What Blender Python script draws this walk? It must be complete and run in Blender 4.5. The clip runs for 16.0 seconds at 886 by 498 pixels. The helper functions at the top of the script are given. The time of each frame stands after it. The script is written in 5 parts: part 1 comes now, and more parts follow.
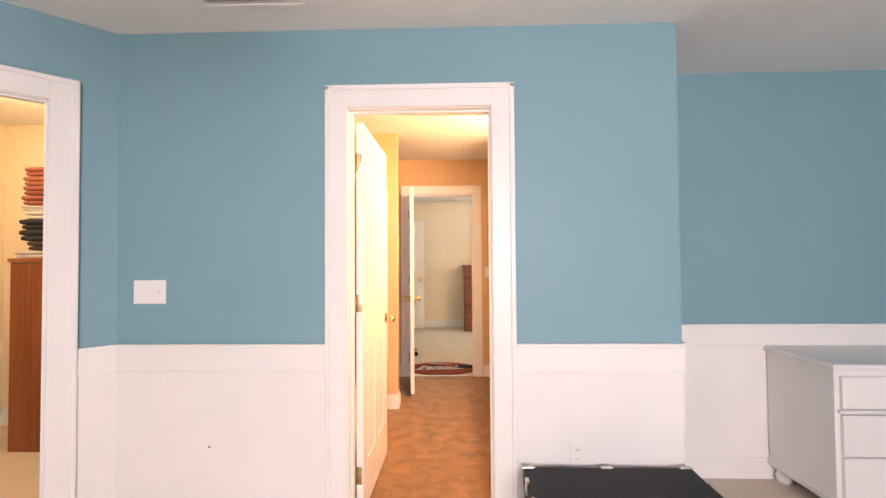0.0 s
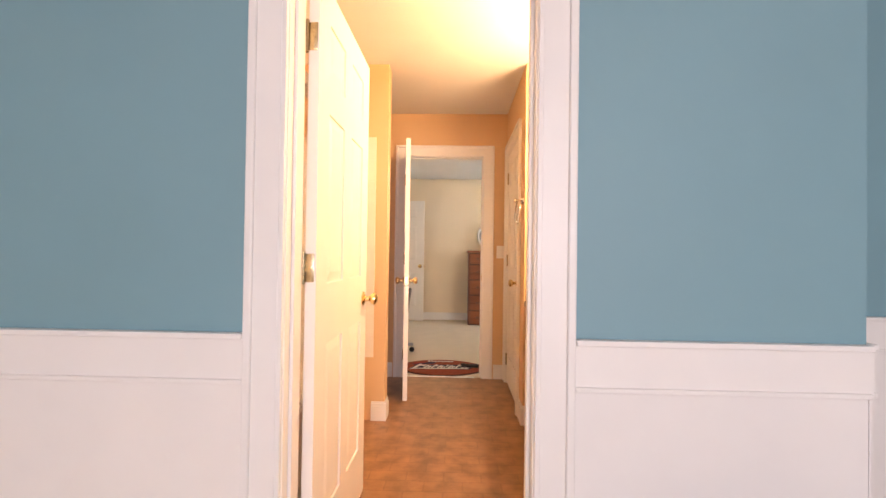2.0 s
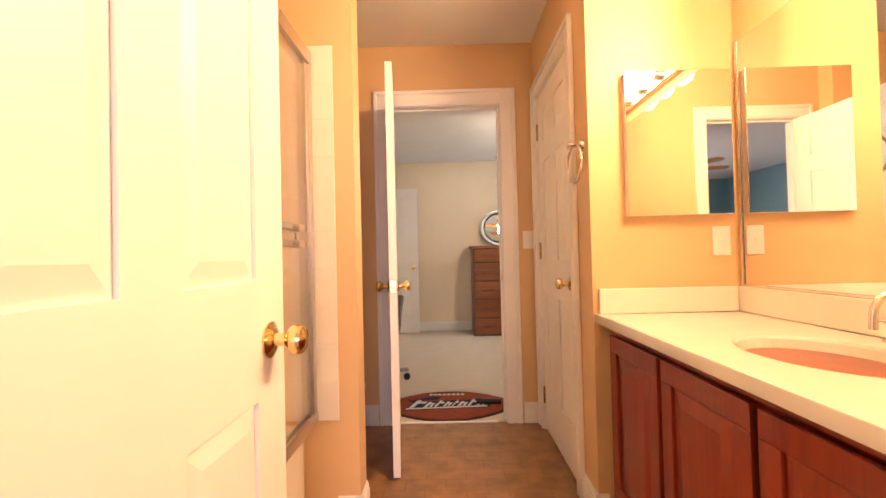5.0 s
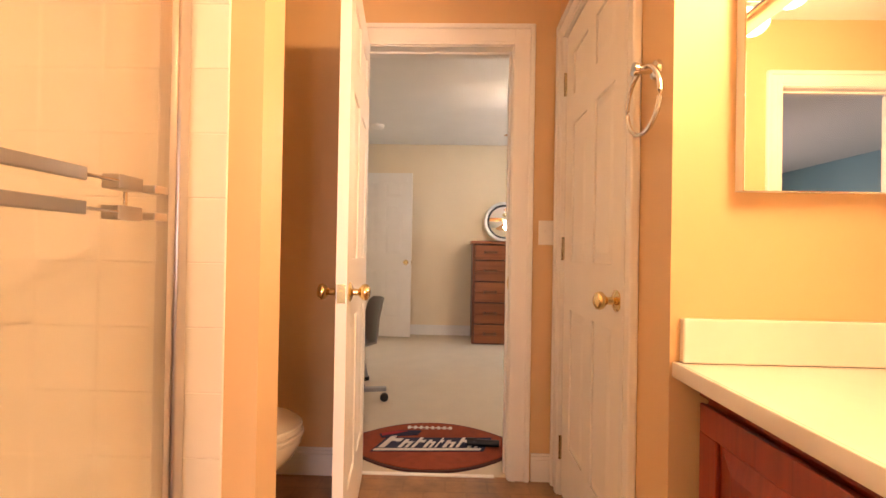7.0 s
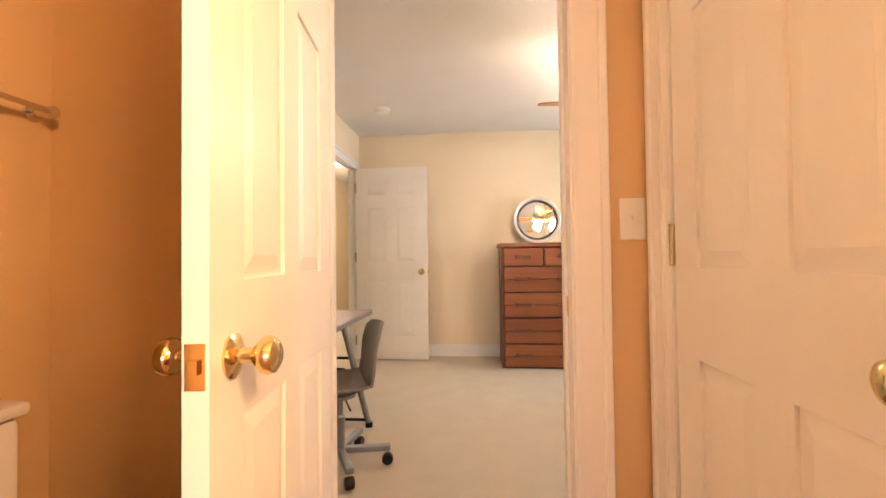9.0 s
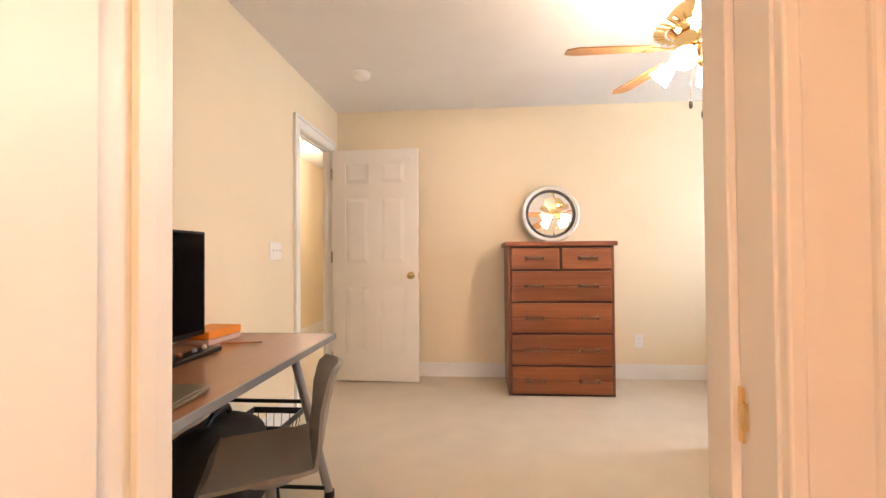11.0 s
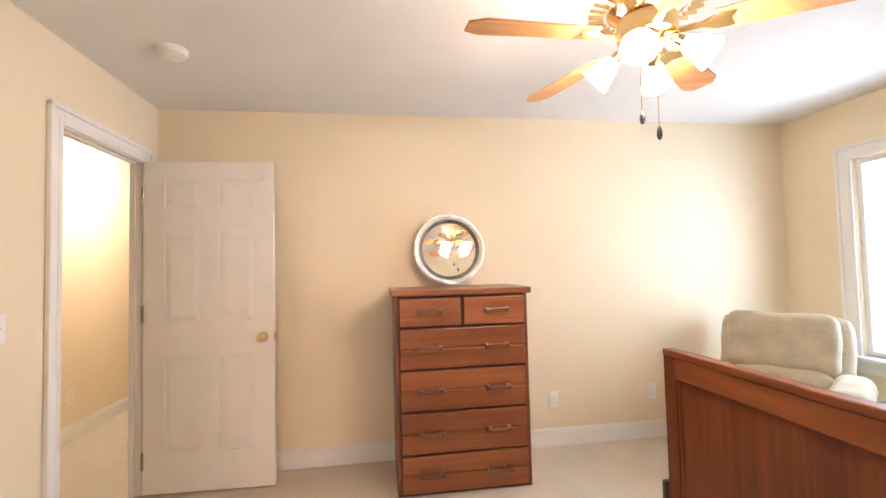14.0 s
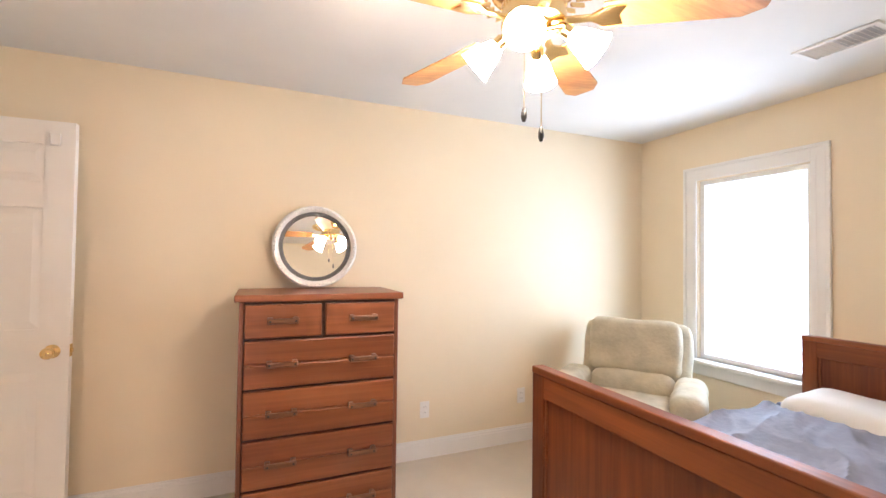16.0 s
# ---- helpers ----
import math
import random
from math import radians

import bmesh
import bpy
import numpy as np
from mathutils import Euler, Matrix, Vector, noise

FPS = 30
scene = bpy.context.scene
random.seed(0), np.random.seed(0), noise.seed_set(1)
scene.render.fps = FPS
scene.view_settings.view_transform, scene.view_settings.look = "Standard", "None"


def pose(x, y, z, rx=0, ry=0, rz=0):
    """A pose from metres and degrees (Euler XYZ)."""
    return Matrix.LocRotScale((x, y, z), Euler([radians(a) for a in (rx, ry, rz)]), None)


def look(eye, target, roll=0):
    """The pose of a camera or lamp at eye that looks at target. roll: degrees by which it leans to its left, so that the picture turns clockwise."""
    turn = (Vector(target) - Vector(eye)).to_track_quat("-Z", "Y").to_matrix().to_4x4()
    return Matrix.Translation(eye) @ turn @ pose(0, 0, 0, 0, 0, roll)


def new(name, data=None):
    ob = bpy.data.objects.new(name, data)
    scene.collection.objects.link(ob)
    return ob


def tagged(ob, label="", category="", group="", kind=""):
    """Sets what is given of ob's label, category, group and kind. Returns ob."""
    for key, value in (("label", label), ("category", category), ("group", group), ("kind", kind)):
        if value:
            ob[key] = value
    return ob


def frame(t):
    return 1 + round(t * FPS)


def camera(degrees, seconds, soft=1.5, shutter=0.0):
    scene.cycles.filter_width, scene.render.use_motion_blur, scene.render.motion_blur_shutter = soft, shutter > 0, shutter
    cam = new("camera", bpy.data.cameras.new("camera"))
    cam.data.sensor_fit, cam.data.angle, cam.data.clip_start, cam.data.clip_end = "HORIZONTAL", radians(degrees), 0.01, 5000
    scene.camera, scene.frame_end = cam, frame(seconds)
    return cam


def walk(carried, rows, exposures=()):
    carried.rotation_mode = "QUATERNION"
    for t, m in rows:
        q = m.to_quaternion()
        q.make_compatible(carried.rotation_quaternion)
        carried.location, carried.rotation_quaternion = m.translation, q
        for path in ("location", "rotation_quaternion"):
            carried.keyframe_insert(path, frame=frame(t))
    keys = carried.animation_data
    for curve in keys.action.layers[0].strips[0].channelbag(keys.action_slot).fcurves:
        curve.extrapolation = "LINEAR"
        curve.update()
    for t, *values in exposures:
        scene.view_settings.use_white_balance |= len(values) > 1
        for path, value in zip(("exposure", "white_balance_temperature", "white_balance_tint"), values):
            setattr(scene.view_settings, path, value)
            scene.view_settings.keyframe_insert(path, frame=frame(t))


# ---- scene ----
cam = camera(91.0, 16.0)
PATH = [
    (0, (0.378, 1.513, 1.327), (0.322, 3.512, 1.373), -0.4),
    (0.5, (0.378, 1.764, 1.266), (0.318, 3.762, 1.305), 0.1),
    (1, (0.387, 1.981, 1.22), (0.318, 3.979, 1.252), 0.4),
    (1.5, (0.365, 2.198, 1.186), (0.3, 4.197, 1.21), 0.7),
    (2, (0.34, 2.405, 1.15), (0.277, 4.404, 1.173), 0.8),
    (2.5, (0.298, 2.64, 1.126), (0.237, 4.639, 1.149), 0.6),
    (3, (0.262, 2.827, 1.104), (0.206, 4.826, 1.133), 0.0),
    (3.5, (0.247, 3.021, 1.088), (0.197, 5.02, 1.127), -0.8),
    (4, (0.236, 3.223, 1.083), (0.189, 5.222, 1.122), -1.5),
    (4.2, (0.223, 3.312, 1.087), (0.177, 5.311, 1.125), -1.9),
    (6.3, (0.288, 4.098, 1.067), (0.27, 6.098, 1.086), 0.3),
    (6.5, (0.296, 4.167, 1.069), (0.268, 6.166, 1.084), 0.6),
    (7, (0.309, 4.389, 1.076), (0.26, 6.388, 1.089), 1.0),
    (7.5, (0.327, 4.599, 1.075), (0.251, 6.598, 1.088), 0.8),
    (8, (0.328, 4.812, 1.076), (0.219, 6.809, 1.092), 0.5),
    (8.5, (0.32, 5.008, 1.07), (0.178, 7.003, 1.1), 0.3),
    (9, (0.32, 5.227, 1.073), (0.157, 7.219, 1.116), -0.7),
    (11.3, (0.287, 6.142, 1.111), (0.139, 8.136, 1.136), -0.3),
    (11.5, (0.292, 6.225, 1.114), (0.157, 8.22, 1.133), -0.1),
    (12, (0.295, 6.386, 1.124), (0.211, 8.384, 1.147), 0.2),
    (12.5, (0.314, 6.527, 1.162), (0.29, 8.527, 1.203), 0.3),
    (13, (0.338, 6.654, 1.228), (0.413, 8.652, 1.285), -0.2),
    (13.5, (0.406, 6.774, 1.285), (0.582, 8.765, 1.359), -1.0),
    (14, (0.449, 6.873, 1.345), (0.741, 8.85, 1.429), -1.4),
    (14.5, (0.494, 6.955, 1.384), (0.897, 8.913, 1.463), -1.3),
    (15, (0.535, 7.016, 1.393), (1.053, 8.947, 1.465), -0.7),
    (15.5, (0.576, 7.079, 1.401), (1.23, 8.968, 1.456), 0.1),
    (16, (0.62, 7.117, 1.401), (1.399, 8.959, 1.448), 0.7),
]
EXPOSURES = [(0, 0.0, 6500, 10), (1, -0.08, 6500, 10), (2, -0.28, 6500, 12), (3, -0.52, 6450, 14), (3.5, -0.57, 6400, 14), (4.2, -0.5, 6400, 15), (5.2, -0.4, 6650, 15), (6.3, -0.38, 6900, 17), (7.5, -0.26, 7000, 17),
             (9.0, 0.03, 7000, 16), (10.2, 0.06, 6900, 17), (11.5, 0.11, 6750, 17), (13, 0.06, 6600, 17), (14.5, 0.03, 6450, 17), (16, 0.01, 6300, 17)]
walk(cam, [(t, look(eye, target, roll)) for t, eye, target, roll in PATH], EXPOSURES)

# ---- world and light ----
world = bpy.data.worlds.new("world")
scene.world = world
world.use_nodes = True
wn = world.node_tree
sky = wn.nodes.new("ShaderNodeTexSky")
sky.sky_type, sky.sun_disc, sky.sun_elevation, sky.sun_rotation = "NISHITA", False, radians(50), radians(200)
wn.nodes["Background"].inputs[1].default_value = 0.12
wn.links.new(sky.outputs[0], wn.nodes["Background"].inputs[0])
WARM = (1.0, 0.66, 0.34)
BULB_BATH, BULB_FAN = 95.0, 148.0
DAY = (0.66, 0.83, 1.0)


def area_lamp(name, eye, target, w, h, power, colour):
    data = bpy.data.lights.new(name, "AREA")
    data.shape, data.size, data.size_y, data.energy, data.color = "RECTANGLE", w, h, power, colour
    ob = new(name, data)
    ob.matrix_world = look(eye, target)
    return ob


area_lamp("daylight_bed_window", (3.93, 9.1, 1.33), (0, 9.1, 1.33), 0.95, 1.6, 53, DAY).data.spread = radians(160)
area_lamp("daylight_blue_room", (0.9, -1.68, 1.45), (0.9, 5, 1.45), 2.0, 1.5, 240, (1.0, 0.835, 0.87))

area_lamp("vanity_bar_light", (1.20, 4.66, 2.01), (0.0, 4.66, 1.9), 0.72, 0.09, 56, (1.0, 0.61, 0.31))

def point_lamp(name, at, power, colour, radius):
    data = bpy.data.lights.new(name, "POINT")
    data.energy, data.color, data.shadow_soft_size = power, colour, radius
    ob = new(name, data)
    ob.location = at
    return ob


point_lamp("hall_bulb", (-1.6, 11.0, 2.22), 38, (1.0, 0.91, 0.80), 0.07)
point_lamp("closet_bulb", (-2.3, 4.0, 2.2), 45, (1.0, 0.64, 0.32), 0.06)


# ---- materials ----
def mat(name, colour, rough=0.5, metal=0.0, vary=0.06, scale=6.0, bump=0.0, bump_scale=200.0, coat=0.0, stretch=(1, 1, 1)):
    m = bpy.data.materials.new(name)
    m.use_nodes = True
    t = m.node_tree
    p = t.nodes["Principled BSDF"]
    p.inputs["Roughness"].default_value, p.inputs["Metallic"].default_value = rough, metal
    p.inputs["Coat Weight"].default_value = coat
    co = t.nodes.new("ShaderNodeTexCoord")
    mp = t.nodes.new("ShaderNodeMapping")
    mp.inputs["Scale"].default_value = stretch
    t.links.new(co.outputs["Object"], mp.inputs[0])
    n = t.nodes.new("ShaderNodeTexNoise")
    n.inputs["Scale"].default_value, n.inputs["Detail"].default_value = scale, 6
    t.links.new(mp.outputs[0], n.inputs[0])
    r = t.nodes.new("ShaderNodeValToRGB")
    r.color_ramp.elements[0].position, r.color_ramp.elements[1].position = 0.3, 0.7
    r.color_ramp.elements[0].color = (*[c * (1 - vary) for c in colour], 1)
    r.color_ramp.elements[1].color = (*[min(1, c * (1 + vary)) for c in colour], 1)
    t.links.new(n.outputs["Fac"], r.inputs[0])
    t.links.new(r.outputs[0], p.inputs["Base Color"])
    if bump:
        n2 = t.nodes.new("ShaderNodeTexNoise")
        n2.inputs["Scale"].default_value, n2.inputs["Detail"].default_value = bump_scale, 3
        t.links.new(mp.outputs[0], n2.inputs[0])
        b = t.nodes.new("ShaderNodeBump")
        b.inputs["Strength"].default_value, b.inputs["Distance"].default_value = bump, 0.004
        t.links.new(n2.outputs["Fac"], b.inputs["Height"])
        t.links.new(b.outputs[0], p.inputs["Normal"])
    return m


def wood(name, dark, light, rough=0.4, along="z", scale=1.0, coat=0.1):
    """Grain that runs along one axis, with broad bands and fine streaks."""
    m = bpy.data.materials.new(name)
    m.use_nodes = True
    t = m.node_tree
    p = t.nodes["Principled BSDF"]
    p.inputs["Roughness"].default_value, p.inputs["Coat Weight"].default_value = rough, coat
    co = t.nodes.new("ShaderNodeTexCoord")
    info = t.nodes.new("ShaderNodeObjectInfo")
    add = t.nodes.new("ShaderNodeVectorMath")
    add.operation = "ADD"
    mul = t.nodes.new("ShaderNodeMath")
    mul.operation = "MULTIPLY"
    mul.inputs[1].default_value = 7.0
    t.links.new(info.outputs["Random"], mul.inputs[0])
    t.links.new(co.outputs["Object"], add.inputs[0])
    t.links.new(mul.outputs[0], add.inputs[1])
    outs = []
    for s, long in ((5 * scale, 0.12), (45 * scale, 0.04)):
        mp = t.nodes.new("ShaderNodeMapping")
        mp.inputs["Scale"].default_value = [s * long if a == along else s for a in "xyz"]
        n = t.nodes.new("ShaderNodeTexNoise")
        n.inputs["Scale"].default_value, n.inputs["Detail"].default_value, n.inputs["Distortion"].default_value = 1.0, 5, 0.6
        t.links.new(add.outputs[0], mp.inputs[0])
        t.links.new(mp.outputs[0], n.inputs[0])
        outs.append(n)
    mix = t.nodes.new("ShaderNodeMath")
    mix.operation = "MULTIPLY_ADD"
    mix.inputs[1].default_value = 0.55
    half = t.nodes.new("ShaderNodeMath")
    half.operation = "MULTIPLY"
    half.inputs[1].default_value = 0.45
    t.links.new(outs[1].outputs["Fac"], half.inputs[0])
    t.links.new(outs[0].outputs["Fac"], mix.inputs[0])
    t.links.new(half.outputs[0], mix.inputs[2])
    r = t.nodes.new("ShaderNodeValToRGB")
    r.color_ramp.elements[0].position, r.color_ramp.elements[1].position = 0.36, 0.64
    r.color_ramp.elements[0].color, r.color_ramp.elements[1].color = (*dark, 1), (*light, 1)
    t.links.new(mix.outputs[0], r.inputs[0])
    t.links.new(r.outputs[0], p.inputs["Base Color"])
    b = t.nodes.new("ShaderNodeBump")
    b.inputs["Strength"].default_value, b.inputs["Distance"].default_value = 0.15, 0.002
    t.links.new(outs[1].outputs["Fac"], b.inputs["Height"])
    t.links.new(b.outputs[0], p.inputs["Normal"])
    return m


def glow(name, colour, strength):
    m = bpy.data.materials.new(name)
    m.use_nodes = True
    p = m.node_tree.nodes["Principled BSDF"]
    p.inputs["Base Color"].default_value = (0.9, 0.9, 0.88, 1)
    p.inputs["Emission Color"].default_value, p.inputs["Emission Strength"].default_value = (*colour, 1), strength
    return m


def clear_glass(name, rough=0.0, tint=(1, 1, 1)):
    m = bpy.data.materials.new(name)
    m.use_nodes = True
    p = m.node_tree.nodes["Principled BSDF"]
    p.inputs["Base Color"].default_value = (*tint, 1)
    p.inputs["Transmission Weight"].default_value, p.inputs["Roughness"].default_value, p.inputs["IOR"].default_value = 1.0, rough, 1.45
    return m


M_BLUE = mat("blue_wall_paint", (0.199, 0.354, 0.405), 0.55, vary=0.03, scale=2, bump=0.08, bump_scale=350)
M_TAN = mat("tan_wall_paint", (0.70, 0.475, 0.255), 0.5, vary=0.03, scale=2, bump=0.08, bump_scale=350)
M_CREAM = mat("cream_wall_paint", (0.82, 0.705, 0.52), 0.55, vary=0.025, scale=2, bump=0.08, bump_scale=350)
M_CEIL = mat("ceiling_paint", (0.80, 0.795, 0.775), 0.8, vary=0.02, scale=3, bump=0.15, bump_scale=260)
M_WHITE = mat("white_trim_paint", (0.83, 0.815, 0.785), 0.4, vary=0.02, scale=4, bump=0.012, bump_scale=160)
M_DOOR = mat("white_door_paint", (0.86, 0.835, 0.79), 0.38, vary=0.02, scale=5, bump=0.012, bump_scale=160)
M_CARPET = mat("beige_carpet", (0.64, 0.565, 0.46), 0.95, vary=0.035, scale=5, bump=0.9, bump_scale=420)
M_BRASS = mat("polished_brass", (0.80, 0.61, 0.31), 0.16, 1.0, vary=0.05)
M_CHROME = mat("chrome", (0.75, 0.74, 0.72), 0.12, 1.0, vary=0.03)
M_STEEL = mat("dull_aluminium", (0.58, 0.54, 0.50), 0.28, 1.0, vary=0.06)
M_PLATE = mat("switch_plate_plastic", (0.84, 0.82, 0.78), 0.3, vary=0.01)
M_DARK = mat("dark_slot", (0.02, 0.02, 0.02), 0.5)
M_BLACK = mat("black_plastic", (0.012, 0.012, 0.013), 0.32, vary=0.1)
M_SCREEN = mat("dark_screen", (0.003, 0.003, 0.0035), 0.1, vary=0.02)
for m_, level in ((M_SCREEN, 0.12), (M_BLACK, 0.3)):
    m_.node_tree.nodes["Principled BSDF"].inputs["Specular IOR Level"].default_value = level
M_HINGE = mat("aged_brass_hinge", (0.50, 0.42, 0.27), 0.26, 1.0, vary=0.12, scale=40)
M_TRUNK = mat("black_trunk_vinyl", (0.013, 0.014, 0.017), 0.5, vary=0.25, scale=30, bump=0.3, bump_scale=300)
M_TRUNK.node_tree.nodes["Principled BSDF"].inputs["Specular IOR Level"].default_value = 0.2
M_GREYPAINT = mat("grey_metal_paint", (0.30, 0.31, 0.33), 0.4, 0.5, vary=0.05)
M_GREYPLASTIC = mat("grey_chair_plastic", (0.24, 0.225, 0.21), 0.45, vary=0.06, bump=0.1, bump_scale=300)
M_CERAMIC = mat("white_ceramic", (0.82, 0.78, 0.72), 0.1, vary=0.02, coat=0.4)
M_TILE = mat("white_wall_tile", (0.82, 0.77, 0.68), 0.12, vary=0.03, scale=3, coat=0.3)
M_GROUT = mat("tile_grout", (0.79, 0.73, 0.65), 0.4, vary=0.08, scale=20)
M_MARBLE = mat("cultured_marble_top", (0.82, 0.78, 0.70), 0.14, vary=0.04, scale=5, coat=0.4)
M_MIRROR = mat("mirror_silver", (0.90, 0.90, 0.89), 0.015, 1.0, vary=0.0)
M_SUEDE = mat("beige_upholstery", (0.50, 0.44, 0.32), 0.9, vary=0.16, scale=9, bump=0.9, bump_scale=45)
M_SHEET = mat("grey_lavender_bedding", (0.235, 0.25, 0.325), 0.85, vary=0.14, scale=7, bump=1.0, bump_scale=34)
M_PILLOW = mat("white_pillow_cotton", (0.72, 0.70, 0.67), 0.85, vary=0.04, scale=5, bump=0.2, bump_scale=200)
M_SKIRT = mat("dark_brown_cloth", (0.06, 0.04, 0.03), 0.9, vary=0.2, scale=12)
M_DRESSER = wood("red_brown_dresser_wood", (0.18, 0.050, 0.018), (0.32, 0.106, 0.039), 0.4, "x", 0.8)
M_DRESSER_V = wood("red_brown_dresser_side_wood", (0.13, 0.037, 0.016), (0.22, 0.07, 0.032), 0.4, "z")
M_GAPSHADE = wood("gap_shade_carcass_wood", (0.03, 0.01, 0.006), (0.06, 0.02, 0.01), 0.5, "x")
M_BED = wood("orange_brown_bed_wood", (0.095, 0.021, 0.006), (0.21, 0.056, 0.014), 0.42, "z", coat=0.0)
M_BED_H = wood("orange_brown_bed_rail_wood", (0.12, 0.029, 0.008), (0.25, 0.072, 0.019), 0.45, "y", coat=0.0)
M_VANITY = wood("cherry_vanity_wood", (0.19, 0.022, 0.008), (0.31, 0.045, 0.014), 0.28, "z", coat=0.25)
M_CLOSETWOOD = wood("knotty_pine_stain", (0.17, 0.042, 0.013), (0.27, 0.075, 0.022), 0.4, "z")
M_BLADE = wood("oak_fan_blade", (0.36, 0.15, 0.045), (0.62, 0.32, 0.115), 0.4, "x", 2.0)
M_DESK = wood("brown_desk_laminate", (0.27, 0.128, 0.062), (0.34, 0.165, 0.085), 0.28, "y", coat=0.2)
M_HANDLE = wood("carved_handle_wood", (0.09, 0.032, 0.014), (0.21, 0.085, 0.04), 0.38, "x", 3.0)
M_ORANGE = mat("orange_card", (0.75, 0.25, 0.03), 0.5, vary=0.08)
M_CLEARPLASTIC = mat("milky_plastic", (0.55, 0.42, 0.42), 0.25, vary=0.06)
M_LAPTOP = mat("grey_laptop_metal", (0.24, 0.22, 0.18), 0.3, 0.6, vary=0.04)
M_RUG = mat("brown_red_rug_pile", (0.25, 0.045, 0.018), 0.95, vary=0.16, scale=22, bump=0.8, bump_scale=350)
M_RUGEDGE = mat("dark_rug_binding", (0.05, 0.015, 0.012), 0.9, vary=0.1)
M_NAVY = mat("navy_rug_pile", (0.012, 0.016, 0.05), 0.95, vary=0.1, bump=0.6, bump_scale=350)
M_REDRUG = mat("red_rug_pile", (0.30, 0.02, 0.03), 0.95, vary=0.1, bump=0.6, bump_scale=350)
M_WHITERUG = mat("white_rug_pile", (0.66, 0.63, 0.60), 0.95, vary=0.05, bump=0.6, bump_scale=350)
M_GLASS = clear_glass("shower_glass", 0.08, (1.0, 0.985, 0.97))
M_PANE = clear_glass("window_glass")
M_BULB = glow("lit_bath_shade", (1.0, 0.625, 0.32), BULB_BATH)
M_SHADE = glow("lit_fan_shade", (1.0, 0.82, 0.64), BULB_FAN)
M_HALLSHADE = glow("lit_hall_shade", (1.0, 0.85, 0.62), 6.0)


def vinyl():
    """Brown sheet vinyl: mottled slate blocks with faint joints."""
    m = mat("brown_vinyl_floor", (0.295, 0.158, 0.076), 0.34, vary=0.34, scale=9, bump=0.12, bump_scale=60, coat=0.1)
    t = m.node_tree
    p = t.nodes["Principled BSDF"]
    base = p.inputs["Base Color"].links[0].from_socket
    co = [n for n in t.nodes if n.type == "TEX_COORD"][0]
    br = t.nodes.new("ShaderNodeTexBrick")
    br.inputs["Scale"].default_value = 2.6
    br.inputs["Mortar Size"].default_value = 0.012
    br.inputs["Color1"].default_value, br.inputs["Color2"].default_value, br.inputs["Mortar"].default_value = (1.1, 1.05, 1, 1), (0.78, 0.76, 0.74, 1), (0.62, 0.58, 0.55, 1)
    t.links.new(co.outputs["Object"], br.inputs[0])
    mx = t.nodes.new("ShaderNodeMix")
    mx.data_type, mx.blend_type = "RGBA", "MULTIPLY"
    mx.inputs[0].default_value = 0.4
    t.links.new(base, mx.inputs[6])
    t.links.new(br.outputs[0], mx.inputs[7])
    t.links.new(mx.outputs[2], p.inputs["Base Color"])
    return m


M_VINYL = vinyl()


# ---- builders ----
def box(bm, x0, y0, z0, x1, y1, z1, bevel=0.0, m=None):
    vs = bmesh.ops.create_cube(bm, size=1.0)["verts"]
    for v in vs:
        v.co = Vector(((x0 + x1) / 2 + v.co.x * (x1 - x0), (y0 + y1) / 2 + v.co.y * (y1 - y0), (z0 + z1) / 2 + v.co.z * (z1 - z0)))
    if bevel:
        es = list({e for v in vs for e in v.link_edges})
        r = bmesh.ops.bevel(bm, geom=es, offset=bevel, segments=2, profile=0.5, affect="EDGES")
        vs = r["verts"]
    if m is not None:
        bmesh.ops.transform(bm, matrix=m, verts=vs)
    return vs


def boxes(*rows, bevel=0.0):
    bm = bmesh.new()
    for r in rows:
        box(bm, *r, bevel=bevel)
    return bm


def lathe(profile, n=20, m=None, bm=None, hoop=False):
    """A turned shape about z from (radius, height) pairs."""
    bm = bm or bmesh.new()
    rings = []
    for r, z in profile:
        rings.append([bm.verts.new((r * math.cos(a * math.tau / n), r * math.sin(a * math.tau / n), z)) for a in range(n)])
    for a, b in list(zip(rings, rings[1:])) + ([(rings[-1], rings[0])] if hoop else []):
        for i in range(n):
            bm.faces.new((a[i], a[(i + 1) % n], b[(i + 1) % n], b[i]))
    for ring, flip in ((rings[0], True), (rings[-1], False)):
        if not hoop and profile[0 if flip else -1][0] > 1e-4:
            bm.faces.new(ring[::-1] if flip else ring)
    if m is not None:
        bmesh.ops.transform(bm, matrix=m, verts=[v for ring in rings for v in ring])
    return bm


def tube(points, r, n=10, bm=None, closed=False):
    bm = bm or bmesh.new()
    pts = [Vector(p) for p in points]
    rings = []
    for i, p in enumerate(pts):
        if closed:
            d = pts[(i + 1) % len(pts)] - pts[i - 1]
        else:
            d = pts[min(i + 1, len(pts) - 1)] - pts[max(i - 1, 0)]
        q = d.to_track_quat("Z", "Y")
        rings.append([bm.verts.new(p + q @ Vector((r * math.cos(a * math.tau / n), r * math.sin(a * math.tau / n), 0))) for a in range(n)])
    pairs = list(zip(rings, rings[1:])) + ([(rings[-1], rings[0])] if closed else [])
    for a, b in pairs:
        for i in range(n):
            bm.faces.new((a[i], a[(i + 1) % n], b[(i + 1) % n], b[i]))
    if not closed:
        bm.faces.new(rings[0][::-1])
        bm.faces.new(rings[-1])
    return bm


